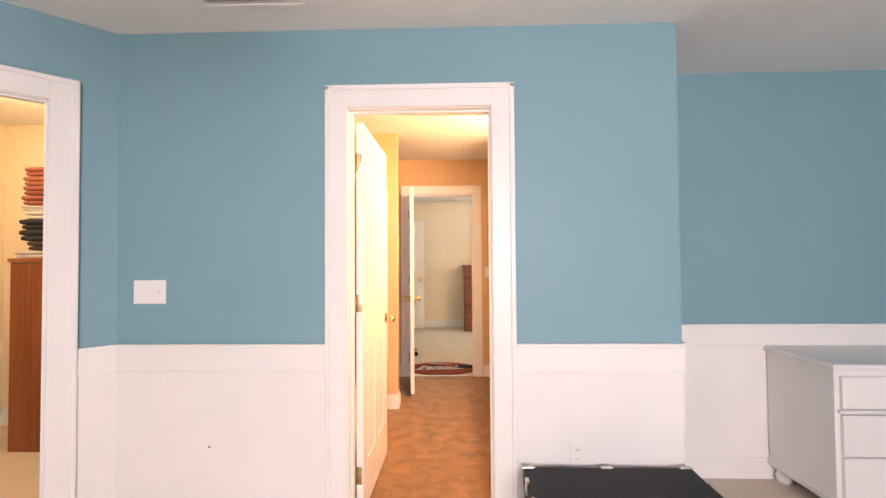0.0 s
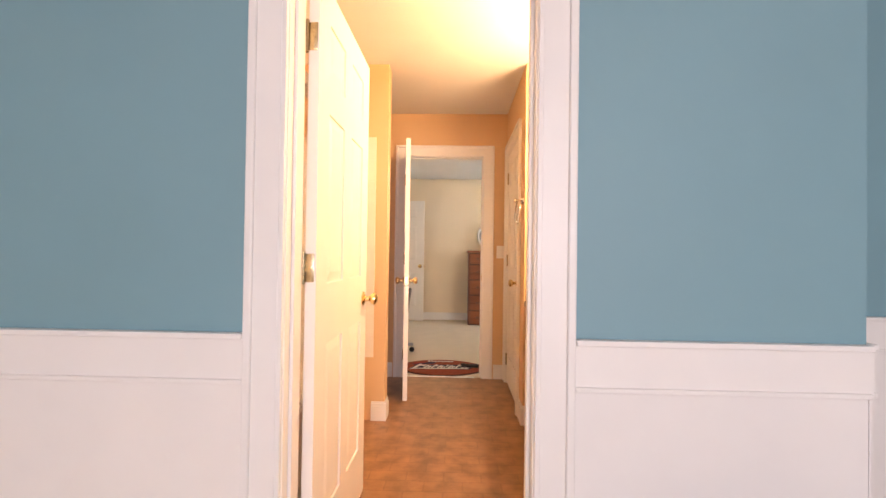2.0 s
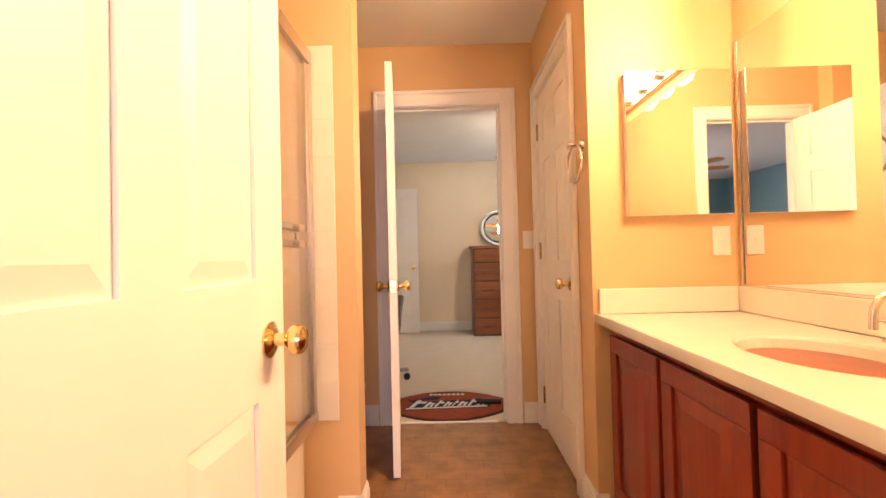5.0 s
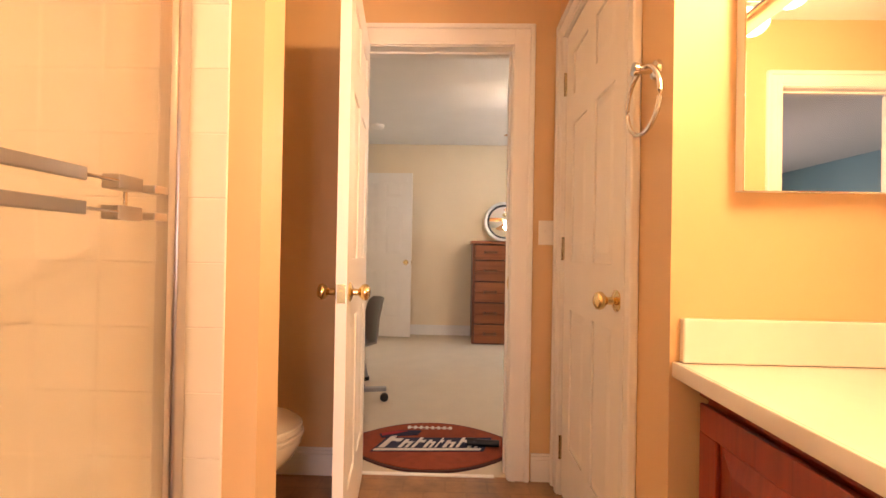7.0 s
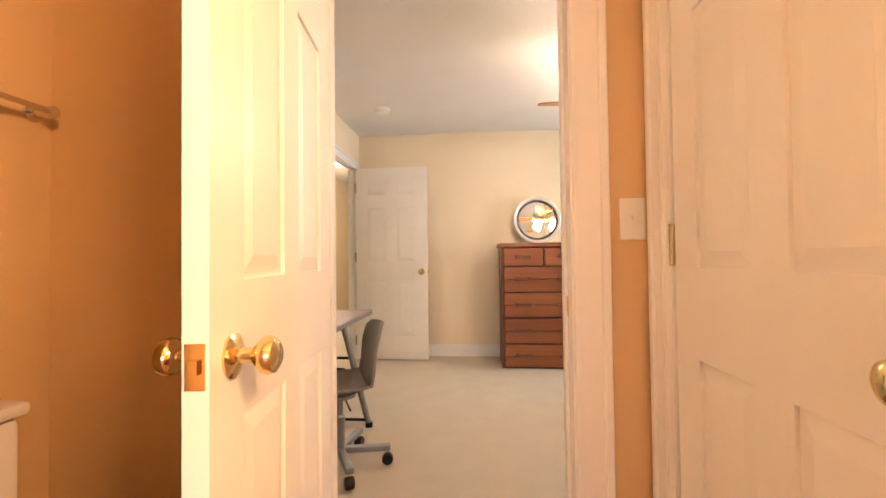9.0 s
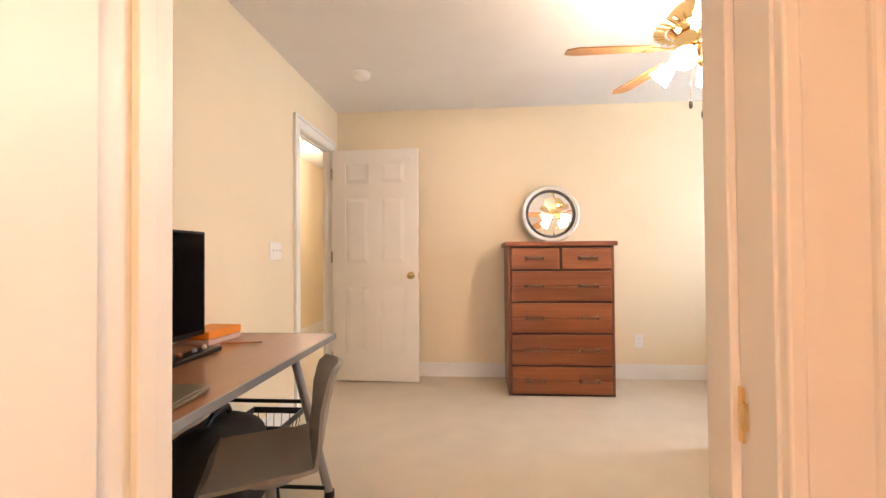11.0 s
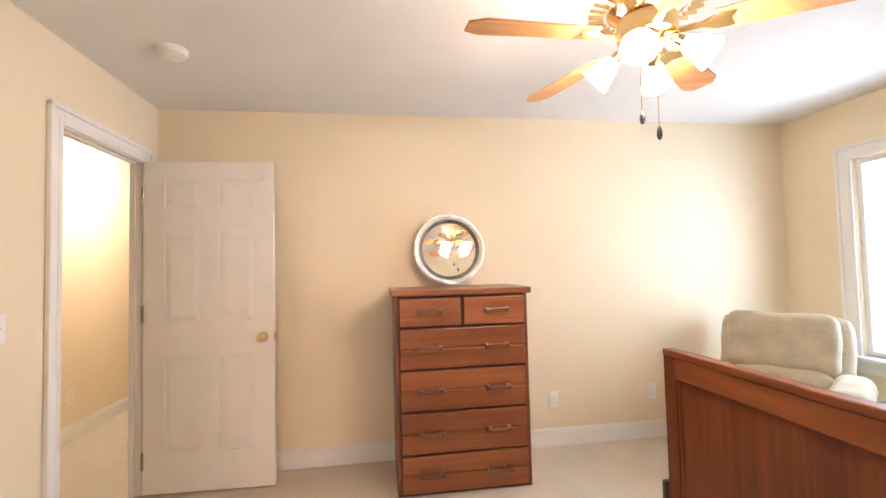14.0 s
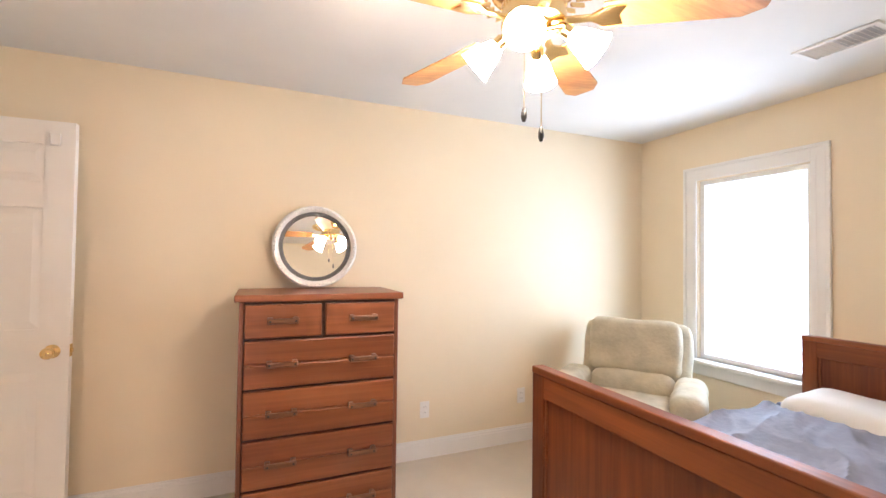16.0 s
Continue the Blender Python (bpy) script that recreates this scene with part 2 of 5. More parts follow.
def prism(outline, z0, z1, m=None, bm=None):
    """An upright plate with the given outline (x, y)."""
    bm = bm or bmesh.new()
    lo = [bm.verts.new((x, y, z0)) for x, y in outline]
    hi = [bm.verts.new((x, y, z1)) for x, y in outline]
    bm.faces.new(lo[::-1])
    bm.faces.new(hi)
    k = len(lo)
    for i in range(k):
        bm.faces.new((lo[i], lo[(i + 1) % k], hi[(i + 1) % k], hi[i]))
    if m is not None:
        bmesh.ops.transform(bm, matrix=m, verts=lo + hi)
    return bm


def cushion(x0, y0, z0, x1, y1, z1, soft=0.4, lumps=0.0, cuts=7, seed=0.0, bm=None, m=None):
    """A soft box: rounded all round, with slow lumps."""
    bm = bm or bmesh.new()
    vs = bmesh.ops.create_cube(bm, size=2.0)["verts"]
    bmesh.ops.subdivide_edges(bm, edges=list({e for v in vs for e in v.link_edges}), cuts=cuts, use_grid_fill=True)
    vs = bm.verts[:]
    c = Vector(((x0 + x1) / 2, (y0 + y1) / 2, (z0 + z1) / 2))
    h = Vector(((x1 - x0) / 2, (y1 - y0) / 2, (z1 - z0) / 2))
    rad = soft * min(h)
    for v in vs:
        p = Vector([v.co[i] * h[i] for i in range(3)])
        core = Vector([max(-(h[i] - rad), min(h[i] - rad, p[i])) for i in range(3)])
        d = p - core
        if d.length > 1e-6:
            p = core + d.normalized() * min(d.length, rad)
        p += p.normalized() * noise.noise((p + c) * 7 + Vector((seed, 0, 0))) * lumps
        v.co = c + p
    if m is not None:
        bmesh.ops.transform(bm, matrix=m, verts=vs)
    return bm


def mesh_object(name, bm, material, smooth=False):
    bmesh.ops.recalc_face_normals(bm, faces=bm.faces)
    me = bpy.data.meshes.new(name)
    bm.to_mesh(me)
    bm.free()
    me.materials.append(material)
    if smooth:
        me.shade_smooth()
        me.set_sharp_from_angle(angle=radians(40))
    return new(name, me)


def part(name, bm, material, parent, label="", smooth=False):
    ob = mesh_object(name, bm, material, smooth)
    ob.parent = parent
    return tagged(ob, label)


def thing(name, at, label, category, group="", kind="", rz=0.0):
    ob = new(name)
    ob.empty_display_size = 0.05
    ob.location, ob.rotation_euler = at, (0, 0, radians(rz))
    return tagged(ob, label, category, group, kind)


def structure(name, bm, material, label="", category="wall"):
    return tagged(mesh_object(name, bm, material), label or name.replace("_", " "), category, "", "structure")


UP = Vector((0, 0, 1))


def frame_of(origin, along):
    """A frame on a wall: u along it, v out of it into the room (to the left of u turned back), z up."""
    u = Vector((*along, 0)).normalized()
    v = UP.cross(u)
    return Matrix(((u.x, v.x, 0, origin[0]), (u.y, v.y, 0, origin[1]), (0, 0, 1, 0), (0, 0, 0, 1)))


def wall_boxes(m, rows):
    bm = bmesh.new()
    for r in rows:
        box(bm, *r)
    bmesh.ops.transform(bm, matrix=m, verts=bm.verts)
    return bm


def holed(length, height, thick, holes, u0=0.0):
    """Boxes of a wall that runs u0..length, behind its face v = 0, with holes (u0, u1, z0, z1)."""
    rows, u = [], u0
    for a, b, c, d in sorted(holes):
        rows.append((u, -thick, 0, a, 0, height))
        if c > 0:
            rows.append((a, -thick, 0, b, 0, c))
        rows.append((a, -thick, d, b, 0, height))
        u = b
    rows.append((u, -thick, 0, length, 0, height))
    return [r for r in rows if r[3] - r[0] > 1e-4]


def baseboard(name, m, u0, u1, h=0.125):
    bm = bmesh.new()
    box(bm, u0, 0, 0, u1, 0.014, h - 0.03)
    box(bm, u0, 0, h - 0.03, u1, 0.010, h - 0.012, 0.002)
    box(bm, u0, 0, h - 0.012, u1, 0.006, h, 0.002)
    bmesh.ops.transform(bm, matrix=m, verts=bm.verts)
    return structure(name, bm, M_WHITE, "white painted moulded baseboard along the wall", "baseboard")


def casing(name, m, u0, u1, top, width=0.108, sill=None):
    """Moulded boards round an opening u0..u1, on the face v = 0."""
    bm = bmesh.new()
    low = 0.0 if sill is None else sill

    def board(a, b, c, d):
        box(bm, a, 0, b, c, 0.016, d, 0.003)
    board(u0 - width, low, u0 - 0.004, top + width)
    board(u1 + 0.004, low, u1 + width, top + width)
    board(u0 - 0.004, top + 0.004, u1 + 0.004, top + width)
    for a, b, c, d in ((u0 - width - 0.004, low, u0 - width + 0.02, top + width), (u1 + width - 0.02, low, u1 + width + 0.004, top + width),
                       (u0 - width - 0.004, top + width - 0.02, u1 + width + 0.004, top + width + 0.004)):
        box(bm, a, 0.002, b, c, 0.026, d, 0.005)
    for a, b, c, d in ((u0 - 0.036, low, u0 - 0.018, top + 0.036), (u1 + 0.018, low, u1 + 0.036, top + 0.036), (u0 - 0.018, top + 0.018, u1 + 0.018, top + 0.036)):
        box(bm, a, 0.002, b, c, 0.0185, d)
    bmesh.ops.transform(bm, matrix=m, verts=bm.verts)
    return structure(name, bm, M_WHITE, "white painted moulded casing round the opening", "trim")


def jamb(name, m, u0, u1, top, depth, stop=-0.06):
    bm = bmesh.new()
    for a, b, c, d in ((u0 - 0.018, 0, u0, top), (u1, 0, u1 + 0.018, top), (u0 - 0.018, top, u1 + 0.018, top + 0.018)):
        box(bm, a, -depth, b, c, 0.003, d, 0.001)
    for a, b, c, d in ((u0, 0, u0 + 0.011, top), (u1 - 0.011, 0, u1, top), (u0 + 0.011, top - 0.011, u1 - 0.011, top)):
        box(bm, a, stop - 0.016, b, c, stop + 0.016, d, 0.002)
    bmesh.ops.transform(bm, matrix=m, verts=bm.verts)
    return structure(name, bm, M_WHITE, "white painted door jamb with stops", "trim")


def knob_mesh():
    return lathe([(0.0, 0), (0.032, 0.0), (0.033, 0.004), (0.024, 0.009), (0.012, 0.013), (0.011, 0.03), (0.018, 0.036), (0.026, 0.044), (0.028, 0.053), (0.025, 0.062), (0.015, 0.068), (0.0, 0.069)], 24)


def hinge_mesh(side, h=0.09):
    bm = lathe([(0.0065, -h / 2), (0.0065, h / 2)], 10)
    for z in (-h / 2 - 0.003, h / 2 + 0.003):
        lathe([(0.0, z - 0.004), (0.0075, z - 0.003), (0.0075, z + 0.003), (0.0, z + 0.004)], 10, bm=bm)
    for z in (-0.027, -0.009, 0.009, 0.027):
        lathe([(0.0072, z - 0.008), (0.0072, z + 0.008)], 10, bm=bm)
    box(bm, 0.0025, -0.034 if side > 0 else 0, -h / 2, 0.0055, 0 if side > 0 else 0.034, h / 2, 0.0008)
    for z in (-0.03, 0.0, 0.03):
        box(bm, 0.0015, -side * 0.022 - 0.004, z - 0.004, 0.003, -side * 0.022 + 0.004, z + 0.004, 0.001)
    return bm


def six_panel_door(name, hinge, free, label, knob_out=0.065, hinge_side=1, knob_metal=None):
    """A six-panel leaf from its hinge edge to its free edge (plan points)."""
    d = Vector((free[0] - hinge[0], free[1] - hinge[1]))
    w, h, t = d.length, 2.03, 0.035
    ob = thing(name, (hinge[0], hinge[1], 0.015), label, "door", "", "structure", math.degrees(math.atan2(d.y, d.x)))
    cols = ((0.155 * w, 0.43 * w), (0.57 * w, 0.845 * w))
    rows = ((0.24, 0.825), (1.03, 1.61), (1.735, 1.915))
    bm = bmesh.new()
    box(bm, 0.002, -t / 2 + 0.008, 0.002, w - 0.002, t / 2 - 0.008, h - 0.002)
    us = (0, cols[0][0], cols[0][1], cols[1][0], cols[1][1], w)
    zs = (0, rows[0][0], rows[0][1], rows[1][0], rows[1][1], rows[2][0], rows[2][1], h)
    for s in (-1, 1):
        y0, y1 = sorted((s * (t / 2 - 0.008), s * t / 2))
        for i in (0, 2, 4):
            box(bm, us[i], y0, 0, us[i + 1], y1, h)
        for j in (0, 2, 4, 6):
            for i in (1, 3):
                box(bm, us[i], y0, zs[j], us[i + 1], y1, zs[j + 1])
    for a, b, c, e in ((0, 0, w, 0.002), (0, h - 0.002, w, h), (0, 0, 0.002, h), (w - 0.002, 0, w, h)):
        box(bm, a, -t / 2 + 0.008, b, c, t / 2 - 0.008, e)
    part("leaf", bm, M_DOOR, ob)
    for c in cols:
        for r in rows:
            bm = bmesh.new()
            for s in (-1, 1):
                a, b = (c[0] + 0.0005, r[0] + 0.0005), (c[1] - 0.0005, r[1] - 0.0005)
                lo = [bm.verts.new((x, s * (t / 2 - 0.0079), z)) for x, z in ((a[0], a[1]), (b[0], a[1]), (b[0], b[1]), (a[0], b[1]))]
                k = 0.036
                hi = [bm.verts.new((x, s * (t / 2 - 0.001), z)) for x, z in ((a[0] + k, a[1] + k), (b[0] - k, a[1] + k), (b[0] - k, b[1] - k), (a[0] + k, b[1] - k))]
                bm.faces.new(hi)
                bm.faces.new(lo[::-1])
                for i in range(4):
                    bm.faces.new((lo[i], lo[(i + 1) % 4], hi[(i + 1) % 4], hi[i]))
            part("panel", bm, M_DOOR, ob)
    for s in (-1, 1):
        k = part("knob", knob_mesh(), knob_metal or M_BRASS, ob, "polished brass knob", True)
        k.matrix_basis = pose(w - knob_out, s * t / 2, 0.922, -90 * s)
    part("latch_plate", boxes((w, -0.013, 0.892, w + 0.0025, 0.013, 0.952), (w + 0.002, -0.006, 0.913, w + 0.009, 0.006, 0.931)), M_BRASS, ob, "brass latch plate")
    for z in (0.2, 1.085, 1.82):
        g = part("hinge", hinge_mesh(hinge_side), M_HINGE, ob, "aged brass butt hinge", True)
        g.matrix_basis = pose(-0.004, hinge_side * (t / 2 + 0.005), z, 0, 0, 0)
    return ob


def switch_plate(name, m, u, z, gangs, label, outlet=False):
    """A wall plate on the face v = 0 with toggles, or with two sockets."""
    w = 0.07 + 0.046 * (gangs - 1)
    o = m @ Vector((u, 0, z))
    ob = thing(name, o, label, "outlet" if outlet else "switch")
    ob.matrix_world = Matrix.Translation(o) @ m.to_3x3().to_4x4()
    part("plate", boxes((-w / 2, 0.0005, -0.058, w / 2, 0.006, 0.058), bevel=0.003), M_PLATE, ob)
    for g in range(gangs):
        x = (g - (gangs - 1) / 2) * 0.046
        if outlet:
            for zz in (-0.02, 0.02):
                part("socket", boxes((x - 0.016, 0.005, zz - 0.014, x + 0.016, 0.008, zz + 0.014), bevel=0.003), M_PLATE, ob)
                part("slot", boxes((x - 0.008, 0.007, zz - 0.004, x - 0.006, 0.0085, zz + 0.005), (x + 0.005, 0.007, zz - 0.004, x + 0.007, 0.0085, zz + 0.005)), M_DARK, ob)
        else:
            bm = boxes((x - 0.005, 0.004, -0.012, x + 0.005, 0.008, 0.012))
            box(bm, x - 0.004, 0.004, -0.002, x + 0.004, 0.018, 0.010, 0.001)
            part("toggle", bm, M_PLATE, ob)
    return ob


CEIL = 2.462
# frames on the walls: u along, v into the room
F_A = frame_of((0, 3.62), (-1, 0))            # blue room, north wall: u = -x
F_BS = frame_of((0, 3.74), (1, 0))            # bathroom south wall: u = x
F_ANG = frame_of((-1.29, 3.62), (-1, -1))     # blue room, angled wall
F_ALC = frame_of((0, 4.22), (-1, 0))
F_RET = frame_of((1.45, 0), (0, -1))          # alcove return: faces +x
F_B2 = frame_of((0, 6.47), (-1, 0))           # bathroom north wall
F_CS = frame_of((0, 6.59), (1, 0))            # cream bedroom south wall
F_CN = frame_of((0, 10.02), (-1, 0))
F_CW = frame_of((-1.01, 0), (0, -1))          # cream bedroom west wall: u = -y, faces +x
F_CE = frame_of((3.78, 0), (0, 1))            # cream bedroom east wall: u = y, faces -x
F_CL = frame_of((0.80, 0), (0, 1))           # linen closet wall: u = y, faces -x
F_END = frame_of((0, 5.385), (-1, 0))         # bathroom end wall over the vanity
F_EAST = frame_of((1.385, 0), (0, 1))         # vanity wall, faces -x
F_HW = frame_of((-2.08, 0), (0, -1))          # hall west wall, faces +x

# ---- the large structure ----
structure("floor_blue_room", boxes((-3.4, -1.6, -0.1, 3.8, 3.66, 0), (1.42, 3.66, -0.1, 3.8, 4.4, 0), (-3.4, 3.66, -0.1, -1.06, 5.1, 0)), M_CARPET, "beige wall-to-wall carpet", "floor")
structure("floor_bathroom", boxes((-1.06, 3.66, -0.1, 1.42, 6.488, 0)), M_VINYL, "mottled brown vinyl bathroom floor", "floor")
structure("floor_cream_room", boxes((-1.07, 6.488, -0.1, 3.9, 10.1, 0.002), (-2.2, 7.5, -0.1, -1.07, 13.6, 0.002)), M_CARPET, "pale beige wall-to-wall carpet", "floor")
structure("threshold", boxes((-0.16, 6.476, 0, 0.52, 6.5, 0.007), bevel=0.002), M_WHITE, "pale threshold strip between vinyl and carpet", "trim")
structure("ceiling", boxes((-3.5, -1.7, CEIL, 4.0, 13.7, CEIL + 0.1)), M_CEIL, "white painted ceiling", "ceiling")

D1, D2 = (-0.14, 0.555, 2.065), (-0.137, 0.578, 2.06)
structure("wall_blue_north", wall_boxes(F_A, holed(1.29, CEIL, 0.06, [(-D1[1] - 0.018, -D1[0] + 0.018, 0, D1[2] + 0.018)], -1.45)), M_BLUE, "blue painted wall above white wainscot")
structure("wall_blue_angled", wall_boxes(F_ANG, holed(2.3, CEIL, 0.06, [(0.262 - 0.018, 0.98 + 0.018, 0, D1[2] + 0.018)])), M_BLUE, "blue painted angled wall with closet opening")
structure("wall_alcove_return", wall_boxes(F_RET, [(-4.22, -0.03, 0, -3.681, 0, CEIL)]), M_BLUE, "blue painted alcove return")
structure("wall_alcove_north", wall_boxes(F_ALC, [(-3.7, -0.08, 0, -1.42, 0, CEIL)]), M_BLUE, "blue painted alcove wall")
structure("wall_blue_east", boxes((3.7, -1.5, 0, 3.78, 4.3, CEIL)), M_BLUE, "blue painted wall")
structure("wall_blue_west", boxes((-3.0, -1.5, 0, -2.917, 1.995, CEIL)), M_BLUE, "blue painted wall")
F_AS = frame_of((0, -1.5), (1, 0))
structure("wall_blue_south", wall_boxes(F_AS, holed(3.78, CEIL, 0.1, [(-0.1, 1.9, 0.72, 2.15)], -3.0)), M_BLUE, "blue painted wall with a window")
casing("window_trim_south", F_AS, -0.1, 1.9, 2.15, 0.1, 0.62)
structure("wall_closet_back", boxes((-3.4, 5.0, 0, -1.06, 5.06, CEIL)), M_CREAM, "cream closet wall")
structure("wall_closet_west", boxes((-3.4, 1.9, 0, -3.34, 5.0, CEIL)), M_CREAM, "cream closet wall")
structure("wall_closet_south", boxes((-3.34, 1.9, 0, -3.0, 1.96, CEIL)), M_CREAM, "cream closet wall")
structure("wall_closet_east", boxes((-1.12, 3.7, 0, -1.062, 5.0, CEIL)), M_CREAM, "cream closet wall")

structure("wall_bath_south", wall_boxes(F_BS, holed(1.385, CEIL, 0.06, [(D1[0] - 0.018, D1[1] + 0.018, 0, D1[2] + 0.018)], -1.06)), M_TAN, "tan painted bathroom wall")
structure("wall_bath_west", boxes((-1.06, 3.74, 0, -1.0, 6.53, CEIL)), M_TAN, "tan painted bathroom wall")
structure("wall_bath_north", wall_boxes(F_B2, holed(1.0, CEIL, 0.06, [(-D2[1] - 0.018, -D2[0] + 0.018, 0, D2[2] + 0.018)], -1.42)), M_TAN, "tan painted bathroom wall")
structure("wall_bath_partition", boxes((-1.0, 5.40, 0, -0.145, 5.52, CEIL)), M_TAN, "tan painted partition between tub and toilet")
structure("wall_bath_east", boxes((1.385, 3.681, 0, 1.42, 6.53, CEIL)), M_TAN, "tan painted vanity wall")
structure("wall_bath_end", boxes((0.80, 5.385, 0, 1.385, 5.445, CEIL)), M_TAN, "tan painted end wall beside the vanity")
structure("wall_linen_closet", wall_boxes(F_CL, holed(6.47, CEIL, 0.06, [(5.625, 6.37, 0, 2.065)], 5.445)), M_TAN, "tan painted wall with linen closet door")

structure("wall_cream_south", wall_boxes(F_CS, holed(3.9, CEIL, 0.06, [(D2[0] - 0.018, D2[1] + 0.018, 0, D2[2] + 0.018)], -1.07)), M_CREAM, "cream painted wall")
structure("wall_cream_north", boxes((-1.07, 10.02, 0, 3.9, 10.12, CEIL)), M_CREAM, "cream painted wall")
D4 = (9.10, 9.84, 2.065)
structure("wall_cream_west", wall_boxes(F_CW, holed(-6.59, CEIL, 0.06, [(-D4[1], -D4[0], 0, D4[2])], -10.02)), M_CREAM, "cream painted wall with open doorway")
WIN = (8.715, 9.475, 0.66, 2.035)
structure("wall_cream_east", wall_boxes(F_CE, holed(10.02, CEIL, 0.12, [(WIN[0], WIN[1], WIN[2], WIN[3])], 6.59)), M_CREAM, "cream painted wall with a window")
structure("wall_hall_west", boxes((-2.2, 7.5, 0, -2.08, 13.6, CEIL)), M_CREAM, "cream hall wall")
structure("wall_hall_north", boxes((-2.08, 13.5, 0, -1.01, 13.6, CEIL)), M_CREAM, "cream hall wall")
structure("wall_hall_south", boxes((-2.08, 7.5, 0, -1.07, 7.6, CEIL)), M_CREAM, "cream hall wall")
structure("wall_hall_east", boxes((-1.07, 10.12, 0, -1.01, 13.5, CEIL)), M_CREAM, "cream hall wall")

# wainscot of the blue room: panel, board, bead and cap
for name, m, u0, u1 in (("wainscot_1", F_A, -1.45, -D1[1] - 0.112), ("wainscot_2", F_A, -D1[0] + 0.112, 1.289), ("wainscot_3", F_ANG, 0.001, 0.15),
                        ("wainscot_4", F_ALC, -3.7, -1.482), ("wainscot_5", F_RET, -4.188, -3.612)):
    bm = bmesh.new()
    box(bm, u0, 0.0005, 0, u1, 0.006, 0.79)
    box(bm, u0, 0.0005, 0.79, u1, 0.014, 0.905)
    box(bm, u0, 0.0005, 0.779, u1, 0.024, 0.793, 0.003)
    box(bm, u0, 0.0005, 0.905, u1, 0.030, 0.922, 0.004)
    bmesh.ops.transform(bm, matrix=m, verts=bm.verts)
    structure(name, bm, M_WHITE, "white wainscot with chair rail board and cap", "trim")
baseboard("baseboard_alcove", Matrix.Translation((0, -0.006, 0)) @ F_ALC, -3.7, -1.49, 0.13)

casing("door_trim_1", F_A, -D1[1], -D1[0], D1[2])
casing("door_trim_2", F_BS, D1[0], D1[1], D1[2], 0.09)
jamb("door_jamb_1", F_A, -D1[1], -D1[0], D1[2], 0.123, -0.05)
casing("door_trim_3", F_ANG, 0.262, 0.98, D1[2])
jamb("door_jamb_2", F_ANG, 0.262, 0.98, D1[2], 0.063, -0.03)
casing("door_trim_4", F_B2, -D2[1], -D2[0], D2[2], 0.098)
casing("door_trim_5", F_CS, D2[0], D2[1], D2[2])
jamb("door_jamb_3", F_B2, -D2[1], -D2[0], D2[2], 0.123, -0.07)
casing("door_trim_6", F_CW, -D4[1] + 0.018, -D4[0] - 0.018, D4[2] - 0.018, 0.09)
jamb("door_jamb_4", F_CW, -D4[1] + 0.018, -D4[0] - 0.018, D4[2] - 0.018, 0.063, -0.05)
casing("door_trim_7", F_CL, 5.643, 6.352, 2.047, 0.09)
jamb("door_jamb_5", F_CL, 5.643, 6.352, 2.047, 0.06, -0.05)
for name, m, u0, u1 in (("baseboard_1", F_B2, -0.784, -D2[1] - 0.112), ("baseboard_2", F_B2, -D2[0] + 0.112, 1.0), ("baseboard_3", F_CL, 5.385, 5.548), ("baseboard_5", F_CN, -3.78, 1.01), ("baseboard_6", F_CW, -9.0, -6.59),
                        ("baseboard_7", F_CE, 6.59, 10.006), ("baseboard_8", F_CS, D2[1] + 0.112, 3.78), ("baseboard_9", F_CS, -1.01, D2[0] - 0.112), ("baseboard_10", F_HW, -13.5, -7.6),
                        ("baseboard_11", frame_of((0, 5.40), (-1, 0)), 0.131, 0.235), ("baseboard_12", frame_of((-0.145, 0), (0, -1)), -5.52, -5.4005),
                        ("baseboard_13", frame_of((0, 5.0), (-1, 0)), 1.12, 3.34), ("baseboard_14", frame_of((-3.34, 0), (0, -1)), -4.986, -1.96), ("baseboard_15", frame_of((-1.0, 0), (0, -1)), -6.456, -5.52)):
    baseboard(name, m, u0, u1, 0.13)
baseboard("baseboard_4", F_END, -0.842, -0.786, 0.13)

# doors
six_panel_door("door_1", (-0.120, 3.765), (-0.112, 4.495), "white six-panel bathroom door standing wide open", hinge_side=1)
six_panel_door("door_2", (-0.122, 6.44), (-0.045, 5.762), "white six-panel door half open into the bathroom", hinge_side=-1)
six_panel_door("door_3", (-0.985, 9.815), (-0.215, 9.788), "white six-panel bedroom door open against the wall", hinge_side=-1)
six_panel_door("door_4", (0.821, 6.345), (0.821, 5.65), "closed white six-panel linen closet door", hinge_side=-1)
strike = thing("strike_plate", (0.553, 3.70, 0.93), "brass strike plate set in the door jamb", "strike plate")
part("plate", boxes((-0.0015, -0.014, -0.03, 0.0015, 0.014, 0.03), (-0.004, -0.02, -0.015, 0.001, -0.012, 0.015), bevel=0.0005), M_BRASS, strike)
part("latch_hole", boxes((-0.0025, -0.006, -0.012, 0.0, 0.006, 0.012)), M_DARK, strike)
strike = thing("strike_plate", (0.576, 6.53, 0.93), "brass strike plate set in the door jamb", "strike plate")
part("plate", boxes((-0.0015, -0.014, -0.03, 0.0015, 0.014, 0.03), (-0.004, -0.02, -0.015, 0.001, -0.012, 0.015), bevel=0.0005), M_BRASS, strike)
part("latch_hole", boxes((-0.0025, -0.006, -0.012, 0.0, 0.006, 0.012)), M_DARK, strike)

